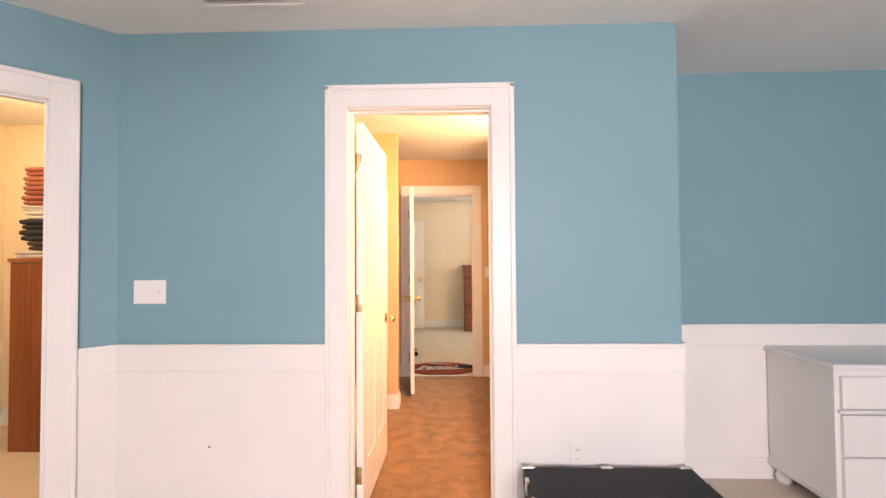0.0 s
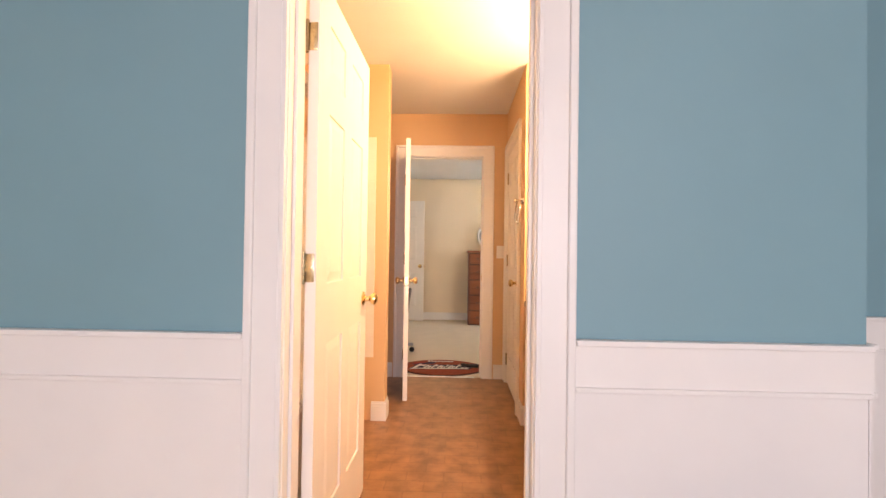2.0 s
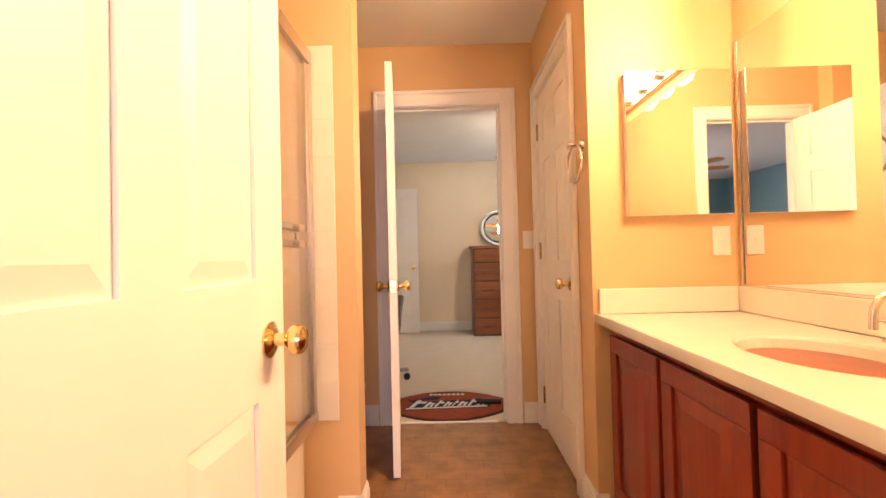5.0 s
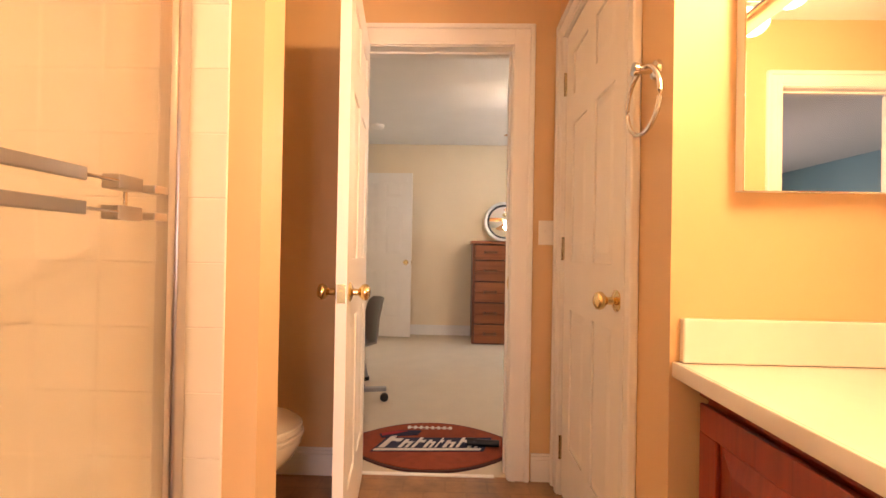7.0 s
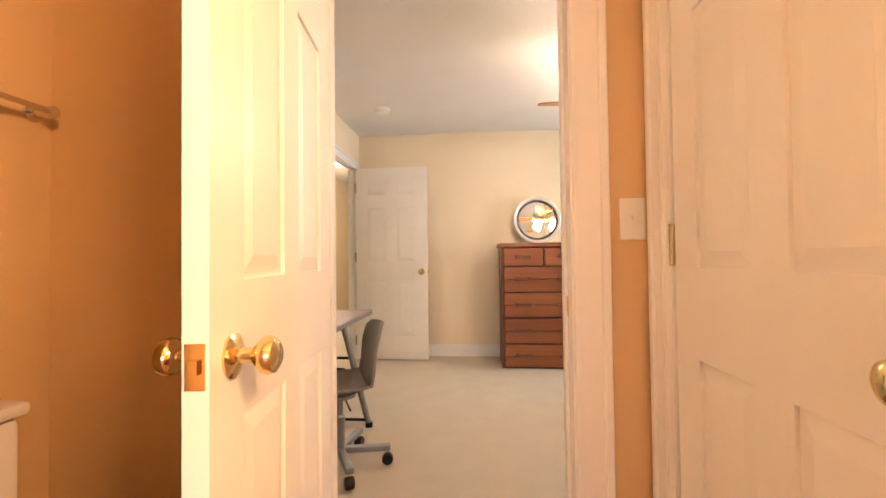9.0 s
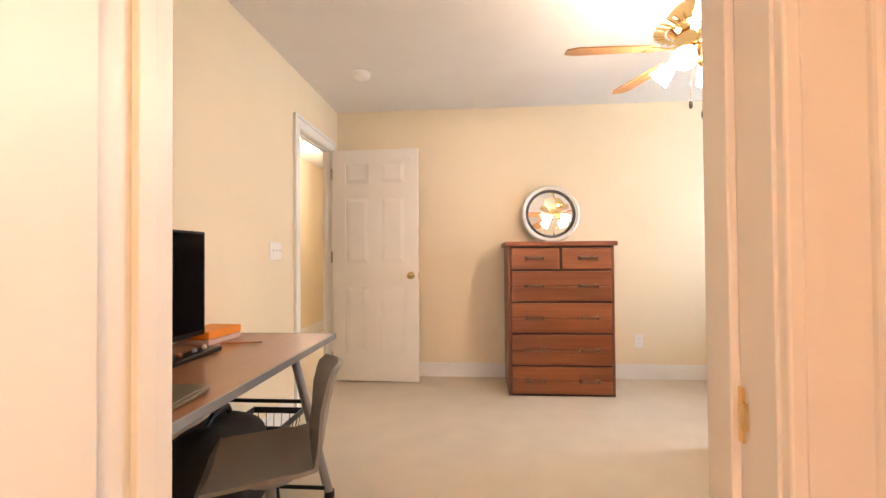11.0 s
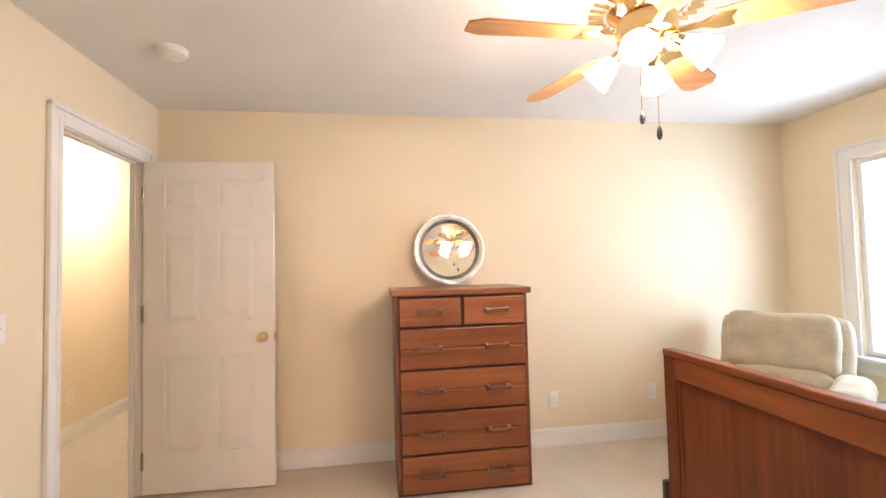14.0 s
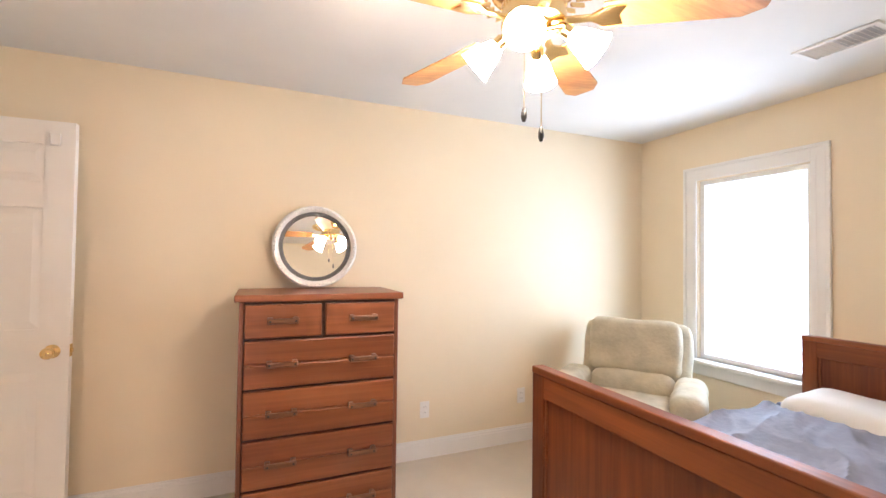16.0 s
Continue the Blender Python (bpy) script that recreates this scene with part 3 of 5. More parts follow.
# bedroom window
win = thing("window_1", (3.84, 9.095, WIN[2]), "bright white-framed window with daylight behind it", "window", "", "structure")
hw, hh = (WIN[1] - WIN[0]) / 2, WIN[3] - WIN[2]
part("window_frame", boxes((-0.03, -hw, 0, 0.03, -hw + 0.035, hh), (-0.03, hw - 0.035, 0, 0.03, hw, hh), (-0.03, -hw + 0.035, hh - 0.035, 0.03, hw - 0.035, hh), (-0.03, -hw + 0.035, 0, 0.03, hw - 0.035, 0.035)), M_WHITE, win)
pane = part("pane", boxes((0.0, -hw + 0.03, 0.03, 0.004, hw - 0.03, hh - 0.03)), M_PANE, win)
pane.visible_shadow = False
casing("window_trim", F_CE, WIN[0], WIN[1], WIN[3], 0.105, 0.60)
structure("window_sill", boxes((3.69, 8.57, 0.635, 3.84, 9.62, 0.66), (3.756, 8.6, 0.54, 3.78, 9.59, 0.634), bevel=0.004), M_WHITE, "white window sill and apron", "window sill")
win = thing("window_2", (0.9, -1.55, 0.72), "white-framed window of the blue room", "window", "", "structure")
part("window_frame", boxes((-1.0, -0.03, 0, -0.95, 0.03, 1.43), (0.95, -0.03, 0, 1.0, 0.03, 1.43), (-0.03, -0.03, 0, 0.03, 0.03, 1.43), (-0.95, -0.03, 1.38, 0.95, 0.03, 1.43), (-0.95, -0.03, 0, 0.95, 0.03, 0.05)), M_WHITE, win)
structure("window_sill_south", boxes((-0.22, -1.5, 0.69, 2.02, -1.44, 0.719), bevel=0.004), M_WHITE, "white window sill", "window sill")

# switches and outlets
switch_plate("wall_switch", F_A, 1.124, 1.175, 3, "white three-gang switch plate on blue wall")
switch_plate("wall_outlet", Matrix.Translation((0, -0.0055, 0)) @ F_A, -0.95, 0.40, 1, "white outlet on white wainscot", True)
switch_plate("wall_switch", F_B2, -0.745, 1.175, 1, "white switch plate on tan wall beside doorway")
switch_plate("wall_switch", F_END, -1.312, 1.115, 1, "white switch plate above vanity backsplash")
switch_plate("wall_switch", F_CW, -8.745, 1.145, 3, "white multi-gang switch plate on cream wall")
switch_plate("wall_outlet", F_CN, -1.72, 0.338, 1, "white outlet on cream wall", True)
switch_plate("wall_outlet", F_CN, -2.52, 0.352, 1, "white blank outlet plate on cream wall", True)
switch_plate("wall_outlet", F_HW, -10.9, 0.35, 1, "white outlet on hall wall", True)

# ---- blue room ----
dot = thing("wall_plug_dot", (-0.82, 3.612, 0.425), "small reddish plug set in the white wainscot", "plug")
part("disc", lathe([(0, 0), (0.006, 0), (0.006, 0.004), (0, 0.004)], 12, pose(0, 0, 0, 90)), mat("faded_red_plastic", (0.5, 0.16, 0.12), 0.5), dot)

grille = thing("ceiling_vent", (-0.49, 3.30, CEIL), "white ceiling vent grille", "vent")
part("frame", boxes((-0.24, -0.10, -0.012, 0.24, -0.075, 0), (-0.24, 0.075, -0.012, 0.24, 0.10, 0), (-0.24, -0.075, -0.012, -0.215, 0.075, 0), (0.215, -0.075, -0.012, 0.24, 0.075, 0), bevel=0.003), M_WHITE, grille)
for k in range(7):
    bm = boxes((-0.215, -0.008, -0.001, 0.215, 0.008, 0.001))
    bmesh.ops.transform(bm, matrix=pose(0, -0.063 + k * 0.021, -0.006, 35), verts=bm.verts)
    part("slat", bm, M_WHITE, grille)

trunk = thing("storage_trunk", (1.07, 3.365, 0), "low black vinyl trunk with metal corners", "trunk")
part("body", boxes((-0.38, -0.2, 0, 0.38, 0.2, 0.27), bevel=0.006), M_TRUNK, trunk)
part("lid", boxes((-0.385, -0.205, 0.274, 0.385, 0.205, 0.36), bevel=0.008), M_TRUNK, trunk)
for x in (-0.36, 0, 0.36):
    for y in (-0.2, 0.2):
        part("corner_clasp", boxes((x - 0.028, y - 0.012, 0.335, x + 0.028, y + 0.012, 0.364), bevel=0.004), M_STEEL, trunk, "dull metal corner clasp")
for y in (-0.08, 0.08):
    for x in (-0.385, 0.385):
        part("side_clasp", boxes((x - 0.008, y - 0.02, 0.3, x + 0.008, y + 0.02, 0.363), bevel=0.003), M_STEEL, trunk, "dull metal clasp")

wd = thing("white_dresser", (2.82, 3.965, 0), "white painted low dresser with bun feet in the alcove", "dresser")
M_WDRS = mat("white_dresser_paint", (0.76, 0.75, 0.735), 0.38, vary=0.02, scale=4)
part("body", boxes((-0.57, -0.225, 0.10, 0.57, 0.24, 0.765), bevel=0.003), M_WDRS, wd)
part("top", boxes((-0.59, -0.25, 0.767, 0.59, 0.25, 0.795), bevel=0.008), M_WDRS, wd)
part("base_moulding", boxes((-0.58, -0.238, 0.09, 0.58, 0.245, 0.125), bevel=0.005), M_WDRS, wd)
for r, (z0, z1) in enumerate(((0.135, 0.335), (0.345, 0.545), (0.575, 0.735))):
    for s in (-1, 1):
        d = part("drawer", boxes((min(0.01 * s, 0.545 * s), -0.245, z0, max(0.01 * s, 0.545 * s), -0.222, z1), bevel=0.004), M_WDRS, wd)
        part("drawer_pull", lathe([(0, 0), (0.008, 0), (0.007, 0.012), (0.015, 0.02), (0.012, 0.028), (0, 0.03)], 14, pose(0.28 * s, -0.245, (z0 + z1) / 2, 90)), M_WDRS, d, "", True)
part("moulding_strip", boxes((-0.56, -0.244, 0.55, 0.56, -0.22, 0.57), bevel=0.004), M_WDRS, wd)
for x in (-0.52, 0.52):
    for y in (-0.18, 0.19):
        part("bun_foot", lathe([(0, 0), (0.025, 0.0), (0.042, 0.02), (0.045, 0.045), (0.03, 0.07), (0.026, 0.078), (0.034, 0.086), (0.034, 0.095), (0, 0.095)], 18, pose(x, y, 0)), M_WDRS, wd, "", True)

# closet: tall pine chest with folded clothes
cab = thing("closet_chest", (-2.45, 4.73, 0), "tall knotty pine chest in the closet", "chest")
for k in range(4):
    part("side_board", boxes((-0.31 + k * 0.155, -0.23, 0.0, -0.31 + (k + 1) * 0.155 - 0.002, -0.208, 1.325), bevel=0.001), M_CLOSETWOOD, cab)
part("body", boxes((-0.30, -0.207, 0.0, 0.30, 0.22, 1.325)), M_CLOSETWOOD, cab)
part("top", boxes((-0.325, -0.24, 1.327, 0.325, 0.23, 1.352), bevel=0.004), M_CLOSETWOOD, cab)
CLOTH = [("white folded cloth", (0.68, 0.62, 0.55), 0.055), ("dark brown folded garment", (0.05, 0.03, 0.03), 0.07), ("charcoal folded garment with pale stripes", (0.03, 0.03, 0.035), 0.085),
         ("black folded garment", (0.02, 0.02, 0.022), 0.075), ("white folded towel", (0.70, 0.66, 0.60), 0.06), ("grey white folded towel", (0.55, 0.52, 0.48), 0.04), ("rust red folded towel", (0.30, 0.085, 0.05), 0.075),
         ("rust brown folded towel", (0.26, 0.08, 0.045), 0.07), ("terracotta folded towel", (0.34, 0.11, 0.06), 0.07), ("rust folded blanket", (0.28, 0.075, 0.045), 0.07)]
z = 1.352
for k, (label, colour, h) in enumerate(CLOTH):
    g = thing("folded_clothes", (-2.52 + 0.02 * math.sin(k * 2.1), 4.71, z), label + " in a stack on the chest", "clothes", "folded stack")
    x0 = -0.20 + 0.02 * math.sin(k * 1.7) - (0.05 if k == 0 else 0)
    part("fold", cushion(x0, -0.17, 0, 0.22, 0.15, h * 0.52, 0.95, 0.010, 9, k), mat("cloth_" + label.split()[0] + "_weave", [c * 0.7 for c in colour], 0.95, vary=0.12, scale=20, bump=0.5, bump_scale=120), g, "", True)
    part("fold", cushion(x0 - 0.01, -0.175, h * 0.46, 0.21, 0.14, h * 1.02, 0.95, 0.012, 9, k + 5), bpy.data.materials["cloth_" + label.split()[0] + "_weave"], g, "", True)
    z += h * 0.985
lamp = thing("closet_ceiling_light", (-2.3, 4.0, CEIL), "small round closet ceiling light", "lamp")
part("base", lathe([(0, 0), (0.06, 0), (0.06, -0.03), (0.04, -0.05), (0, -0.05)], 20), M_WHITE, lamp, "", True)

# ---- bathroom ----
tub = thing("bathtub", (-0.66, 4.62, 0), "white built-in bathtub behind glass doors", "bathtub")
bm = bmesh.new()
sect = [(0.34, 0.0), (0.34, 0.40), (0.335, 0.425), (0.31, 0.43), (0.27, 0.43), (0.245, 0.42), (0.21, 0.2), (0.15, 0.12)]
n = 48


def tub_ring(k, z, flat):
    pts = []
    for i in range(n):
        a = i * math.tau / n
        c, s = math.cos(a), math.sin(a)
        e = 0.22 if flat else 0.5
        pts.append(bm.verts.new((k * abs(c) ** e * (1 if c > 0 else -1), (k + 0.42) * abs(s) ** e * (1 if s > 0 else -1), z)))
    return pts


rings = [tub_ring(k, z, i < 4) for i, (k, z) in enumerate(sect)]
for a, b in zip(rings, rings[1:]):
    for i in range(n):
        bm.faces.new((a[i], a[(i + 1) % n], b[(i + 1) % n], b[i]))
bm.faces.new(rings[-1])
part("basin", bm, M_CERAMIC, tub, "", True)
structure("tub_filler_wall", boxes((-1.0, 3.74, 0, -0.30, 3.86, CEIL)), M_TAN, "tan painted wall at the tub's end")

sd = thing("shower_door", (-0.335, 4.62, 0.43), "sliding glass shower door in an aluminium frame", "shower door")
part("bottom_track", boxes((-0.03, -0.76, 0.0, 0.03, 0.765, 0.03), (-0.012, -0.76, 0.03, -0.006, 0.765, 0.045), (0.022, -0.76, 0.03, 0.03, 0.765, 0.045)), M_STEEL, sd)
part("top_track", boxes((-0.03, -0.76, 1.43, 0.03, 0.765, 1.485), bevel=0.003), M_STEEL, sd)
for y in (-0.745, 0.745):
    part("side_post", boxes((-0.028, y - 0.018, 0.03, 0.028, y + 0.018, 1.43), bevel=0.004), M_STEEL, sd)
for x, y0, y1 in ((0.014, -0.05, 0.722), (-0.014, -0.722, 0.05)):
    p = part("glass_panel", boxes((x - 0.003, y0, 0.045, x + 0.003, y1, 1.43)), M_GLASS, sd, "clear glass panel")
    p.visible_shadow = False
    part("panel_edge", boxes((x - 0.007, y0 - 0.004, 0.04, x + 0.007, y0 + 0.02, 1.43)), M_STEEL, p)
    part("panel_edge", boxes((x - 0.007, y1 - 0.02, 0.04, x + 0.007, y1 + 0.004, 1.43)), M_STEEL, p)
for z in (0.762, 0.707):
    part("towel_bar", boxes((0.045, -0.05, z - 0.011, 0.053, 0.455, z + 0.011), bevel=0.002), M_STEEL, sd, "flat aluminium towel bar")
    part("bar_rod", tube([(0.047, 0.45, z), (0.047, 0.58, z)], 0.003, 8), M_CHROME, sd, "thin bright rod")
    part("bar_bracket", boxes((0.017, 0.525, z - 0.013, 0.050, 0.585, z + 0.013), bevel=0.002), M_STEEL, sd)
    part("bar_stub", boxes((0.017, 0.625, z - 0.008, 0.045, 0.665, z + 0.008), bevel=0.002), M_STEEL, sd)
    part("bar_bracket", boxes((0.017, -0.045, z - 0.013, 0.0455, 0.0, z + 0.013), bevel=0.002), M_STEEL, sd)
part("door_pull", boxes((0.017, 0.575, 0.70, 0.022, 0.583, 0.77), bevel=0.001), M_CHROME, sd)

# toilet, facing into the room
to = thing("toilet", (-0.585, 5.96, 0), "white ceramic toilet with closed lid", "toilet")
part("tank", boxes((-0.36, -0.215, 0.37, -0.17, 0.215, 0.715), bevel=0.02), M_CERAMIC, to, "", True)
part("tank_lid", boxes((-0.37, -0.225, 0.717, -0.155, 0.225, 0.75), bevel=0.012), M_CERAMIC, to, "", True)
bm = bmesh.new()


def bowl_ring(a, b, cx, z):
    return [bm.verts.new((cx + a * math.cos(i * math.tau / 28), b * math.sin(i * math.tau / 28), z)) for i in range(28)]


rings = [bowl_ring(*r) for r in ((0.20, 0.10, -0.02, 0), (0.20, 0.10, -0.02, 0.03), (0.17, 0.085, -0.02, 0.12), (0.20, 0.12, 0.02, 0.22), (0.255, 0.165, 0.09, 0.32), (0.275, 0.182, 0.105, 0.375), (0.275, 0.182, 0.105, 0.39))]
for a, b in zip(rings, rings[1:]):
    for i in range(28):
        bm.faces.new((a[i], a[(i + 1) % 28], b[(i + 1) % 28], b[i]))
bm.faces.new(rings[0][::-1])
bm.faces.new(rings[-1])
part("bowl", bm, M_CERAMIC, to, "", True)
for nm, z0, z1, g in (("seat", 0.392, 0.412, 0.0), ("lid", 0.415, 0.44, -0.006)):
    bm = prism([(0.105 + (0.282 + g) * math.cos(i * math.tau / 32), (0.19 + g) * math.sin(i * math.tau / 32)) for i in range(32)], z0, z1)
    bmesh.ops.bevel(bm, geom=[e for e in bm.edges if abs(e.verts[0].co.z - e.verts[1].co.z) < 1e-6], offset=0.007, segments=3, affect="EDGES")
    part(nm, bm, M_CERAMIC, to, "", True)
for o in to.children:
    if o.name.split(".")[0] in ("bowl", "seat", "lid"):
        o.scale.x = 0.92
part("flush_lever", boxes((-0.168, -0.16, 0.64, -0.155, -0.08, 0.655), bevel=0.004), M_CHROME, to)

tb = thing("towel_bar", (-1.0, 6.12, 1.52), "chrome towel bar on the wall over the toilet", "towel bar")
for y in (-0.29, 0.29):
    part("post", lathe([(0, 0), (0.028, 0), (0.026, 0.008), (0.013, 0.014), (0.012, 0.055), (0.018, 0.06), (0.018, 0.075), (0, 0.078)], 16, pose(0, y, 0, 0, 90)), M_CHROME, tb, "", True)
part("rod", tube([(0.066, -0.3, 0), (0.066, 0.3, 0)], 0.009), M_CHROME, tb, "", True)

# vanity: cabinet, worktop, taps
van = thing("vanity_cabinet", (1.11, 4.56, 0), "cherry red wooden vanity cabinet with raised-panel doors", "cabinet")
part("carcass", boxes((-0.225, -0.815, 0.10, 0.27, 0.82, 0.805), (-0.17, -0.815, 0.0, 0.27, 0.82, 0.10)), M_VANITY, van)
part("face_frame", boxes((-0.245, -0.815, 0.10, -0.226, 0.82, 0.135), (-0.245, -0.815, 0.765, -0.226, 0.82, 0.805), bevel=0.001), M_VANITY, van)
dw = 0.40
for k in range(4):
    y0 = 0.805 - (k + 1) * dw - k * 0.006
    y1 = y0 + dw - 0.018
    d = part("cabinet_door", boxes((-0.254, y0 + 0.002, 0.142, -0.246, y1 - 0.002, 0.758)), M_VANITY, van)
    for row in ((y0, 0.14, y1, 0.2), (y0, 0.70, y1, 0.76)):
        part("rail", boxes((-0.263, row[0], row[1], -0.2542, row[2], row[3]), bevel=0.002), M_VANITY, d)
    for row in ((y0, y0 + 0.06), (y1 - 0.06, y1)):
        part("stile", boxes((-0.263, row[0], 0.2005, -0.2542, row[1], 0.6995), bevel=0.002), M_VANITY, d)
    bm = bmesh.new()
    a, b = (y0 + 0.066, 0.206), (y1 - 0.066, 0.694)
    lo = [bm.verts.new((-0.2545, y, z)) for y, z in ((a[0], a[1]), (b[0], a[1]), (b[0], b[1]), (a[0], b[1]))]
    hi = [bm.verts.new((-0.261, y, z)) for y, z in ((a[0] + 0.04, a[1] + 0.04), (b[0] - 0.04, a[1] + 0.04), (b[0] - 0.04, b[1] - 0.04), (a[0] + 0.04, b[1] - 0.04))]
    bm.faces.new(hi)
    for i in range(4):
        bm.faces.new((lo[i], lo[(i + 1) % 4], hi[(i + 1) % 4], hi[i]))
    part("raised_panel", bm, M_VANITY, d)

wt = thing("bathroom_counter", (1.10, 4.56, 0.807), "cream cultured-marble vanity top with moulded basin", "worktop")
bm = bmesh.new()
# slab with an oval hole filled by the basin
BX, BY, RX, RY = 0.0, 0.1, 0.165, 0.225
N = 40
top_in = [bm.verts.new((BX + RX * math.cos(i * math.tau / N), BY + RY * math.sin(i * math.tau / N), 0.03)) for i in range(N)]


def rect_hit(a):
    c, s = math.cos(a), math.sin(a)
    hx = (0.284 - BX) / c if c > 1e-6 else (-0.29 - BX) / c if c < -1e-6 else 9
    hy = (0.824 - BY) / s if s > 1e-6 else (-0.819 - BY) / s if s < -1e-6 else 9
    r = min(hx, hy)
    return (BX + r * c, BY + r * s)


corner_angles = [math.atan2(y - BY, x - BX) % math.tau for x, y in ((0.284, 0.824), (-0.29, 0.824), (-0.29, -0.819), (0.284, -0.819))]
angles = [i * math.tau / N for i in range(N)]
for ca in corner_angles:
    k = min(range(N), key=lambda i: abs(angles[i] - ca))
    angles[k] = ca
top_out = [bm.verts.new((*rect_hit(a), 0.03)) for a in angles]
bot_out = [bm.verts.new((v.co.x, v.co.y, 0.0)) for v in top_out]
prev = top_in
for i in range(N):
    j = (i + 1) % N
    bm.faces.new((top_in[i], top_out[i], top_out[j], top_in[j]))
    bm.faces.new((top_out[i], bot_out[i], bot_out[j], top_out[j]))
for k, z in ((0.97, 0.022), (0.92, -0.01), (0.8, -0.06), (0.55, -0.095), (0.2, -0.11)):
    ring = [bm.verts.new((BX + RX * k * math.cos(i * math.tau / N), BY + RY * k * math.sin(i * math.tau / N), z)) for i in range(N)]
    for i in range(N):
        j = (i + 1) % N
        bm.faces.new((prev[i], prev[j], ring[j], ring[i]))
    prev = ring
bm.faces.new(prev)
part("slab", bm, M_MARBLE, wt)
part("front_lip", boxes((-0.296, -0.819, -0.004, -0.284, 0.824, 0.032), bevel=0.004), M_MARBLE, wt, "", True)
part("backsplash", boxes((0.264, -0.819, 0.031, 0.284, 0.824, 0.13), bevel=0.004), M_MARBLE, wt)
part("side_splash", boxes((-0.28, 0.804, 0.031, 0.263, 0.824, 0.13), bevel=0.004), M_MARBLE, wt)
fa = thing("basin_tap", (1.315, 4.66, 0.838), "chrome two-handle gooseneck basin tap", "tap")
part("base", boxes((-0.025, -0.075, 0, 0.025, 0.075, 0.012), bevel=0.005), M_CHROME, fa, "", True)
part("spout", tube([(0, 0, 0.01), (0, 0, 0.08)] + [(-0.055 + 0.055 * math.cos(a), 0, 0.08 + 0.055 * math.sin(a)) for a in [i * math.pi / 10 for i in range(1, 11)]] + [(-0.112, 0, 0.05)], 0.009), M_CHROME, fa, "", True)
for s in (-1, 1):
    h = part("tap_handle", lathe([(0, 0.01), (0.016, 0.01), (0.013, 0.03), (0.009, 0.045), (0.012, 0.055), (0, 0.06)], 14, pose(0, 0.055 * s, 0)), M_CHROME, fa, "", True)
    part("lever", tube([(0, 0.055 * s, 0.052), (-0.015, 0.10 * s, 0.058)], 0.005), M_CHROME, h, "", True)

mc = thing("medicine_cabinet", (1.143, 5.385, 1.505), "mirror-fronted medicine cabinet on the end wall", "cabinet")
part("box", boxes((-0.203, -0.028, -0.283, 0.205, -0.0005, 0.283)), M_WHITE, mc)
part("mirror_door", boxes((-0.205, -0.034, -0.285, 0.207, -0.029, 0.285), bevel=0.0015), M_MIRROR, mc, "bevelled mirror door")
wm = thing("wall_mirror", (1.384, 4.55, 0.945), "large frameless mirror above the vanity", "mirror")
part("mirror_glass", boxes((-0.006, -0.78, 0, -0.0005, 0.80, 0.95), bevel=0.001), M_MIRROR, wm)
part("edge_channel", boxes((-0.010, -0.79, -0.006, -0.0005, 0.81, -0.0005), (-0.010, 0.801, 0, -0.0005, 0.812, 0.95)), M_CHROME, wm)

vl = thing("vanity_light", (1.385, 4.66, 2.01), "lit four-globe vanity light bar above the mirror", "lamp")
part("back_plate", boxes((-0.03, -0.40, -0.055, -0.0005, 0.40, 0.055), bevel=0.006), M_CHROME, vl)
for y in (-0.3, -0.1, 0.1, 0.3):
    part("lamp_holder", lathe([(0, 0.0), (0.03, 0.0), (0.03, 0.03), (0, 0.03)], 16, pose(-0.03, y, 0, 0, -90)), M_CHROME, vl, "", True)
    part("globe", lathe([(0.0, 0.0)] + [(0.055 * math.sin(i * math.pi / 10), 0.055 - 0.055 * math.cos(i * math.pi / 10)) for i in range(1, 10)] + [(0, 0.11)], 20, pose(-0.058, y, 0, 0, -90)), M_BULB, vl, "glowing round globe", True)

tr = thing("towel_ring", (0.80, 5.462, 1.53), "chrome towel ring on the tan wall", "towel ring")
part("mount", lathe([(0, 0), (0.024, 0), (0.022, 0.01), (0.011, 0.016), (0.011, 0.045), (0.016, 0.05), (0.016, 0.06), (0, 0.062)], 16, pose(0, 0, 0, 0, -90)), M_CHROME, tr, "", True)
part("ring", tube([(-0.036 - 0.006 * math.sin(a), 0.078 * math.sin(a), -0.078 + 0.08 * math.cos(a)) for a in [i * math.tau / 36 for i in range(36)]], 0.006, closed=True), M_CHROME, tr, "", True)
ve = thing("bathroom_ceiling_vent", (0.95, 4.2, CEIL), "white bathroom ceiling vent grille", "vent")
part("frame", boxes((-0.13, -0.13, -0.012, 0.13, 0.13, 0), bevel=0.004), M_WHITE, ve)
for k in range(9):
    part("slot", boxes((-0.1, -0.1 + k * 0.025 - 0.004, -0.0135, 0.1, -0.1 + k * 0.025 + 0.004, -0.012)), M_DARK, ve)

# ---- cream bedroom ----
RC = Vector((0.20, 6.80))
RL, RH = 0.50, 0.285


def lens_shape(l, h, k=40):
    pts = []
    for s in (1, -1):
        for i in range(k):
            u = -1 + 2 * i / k
            pts.append((s * u * l, s * h * (1 - abs(u) ** 2.1)))
    return pts


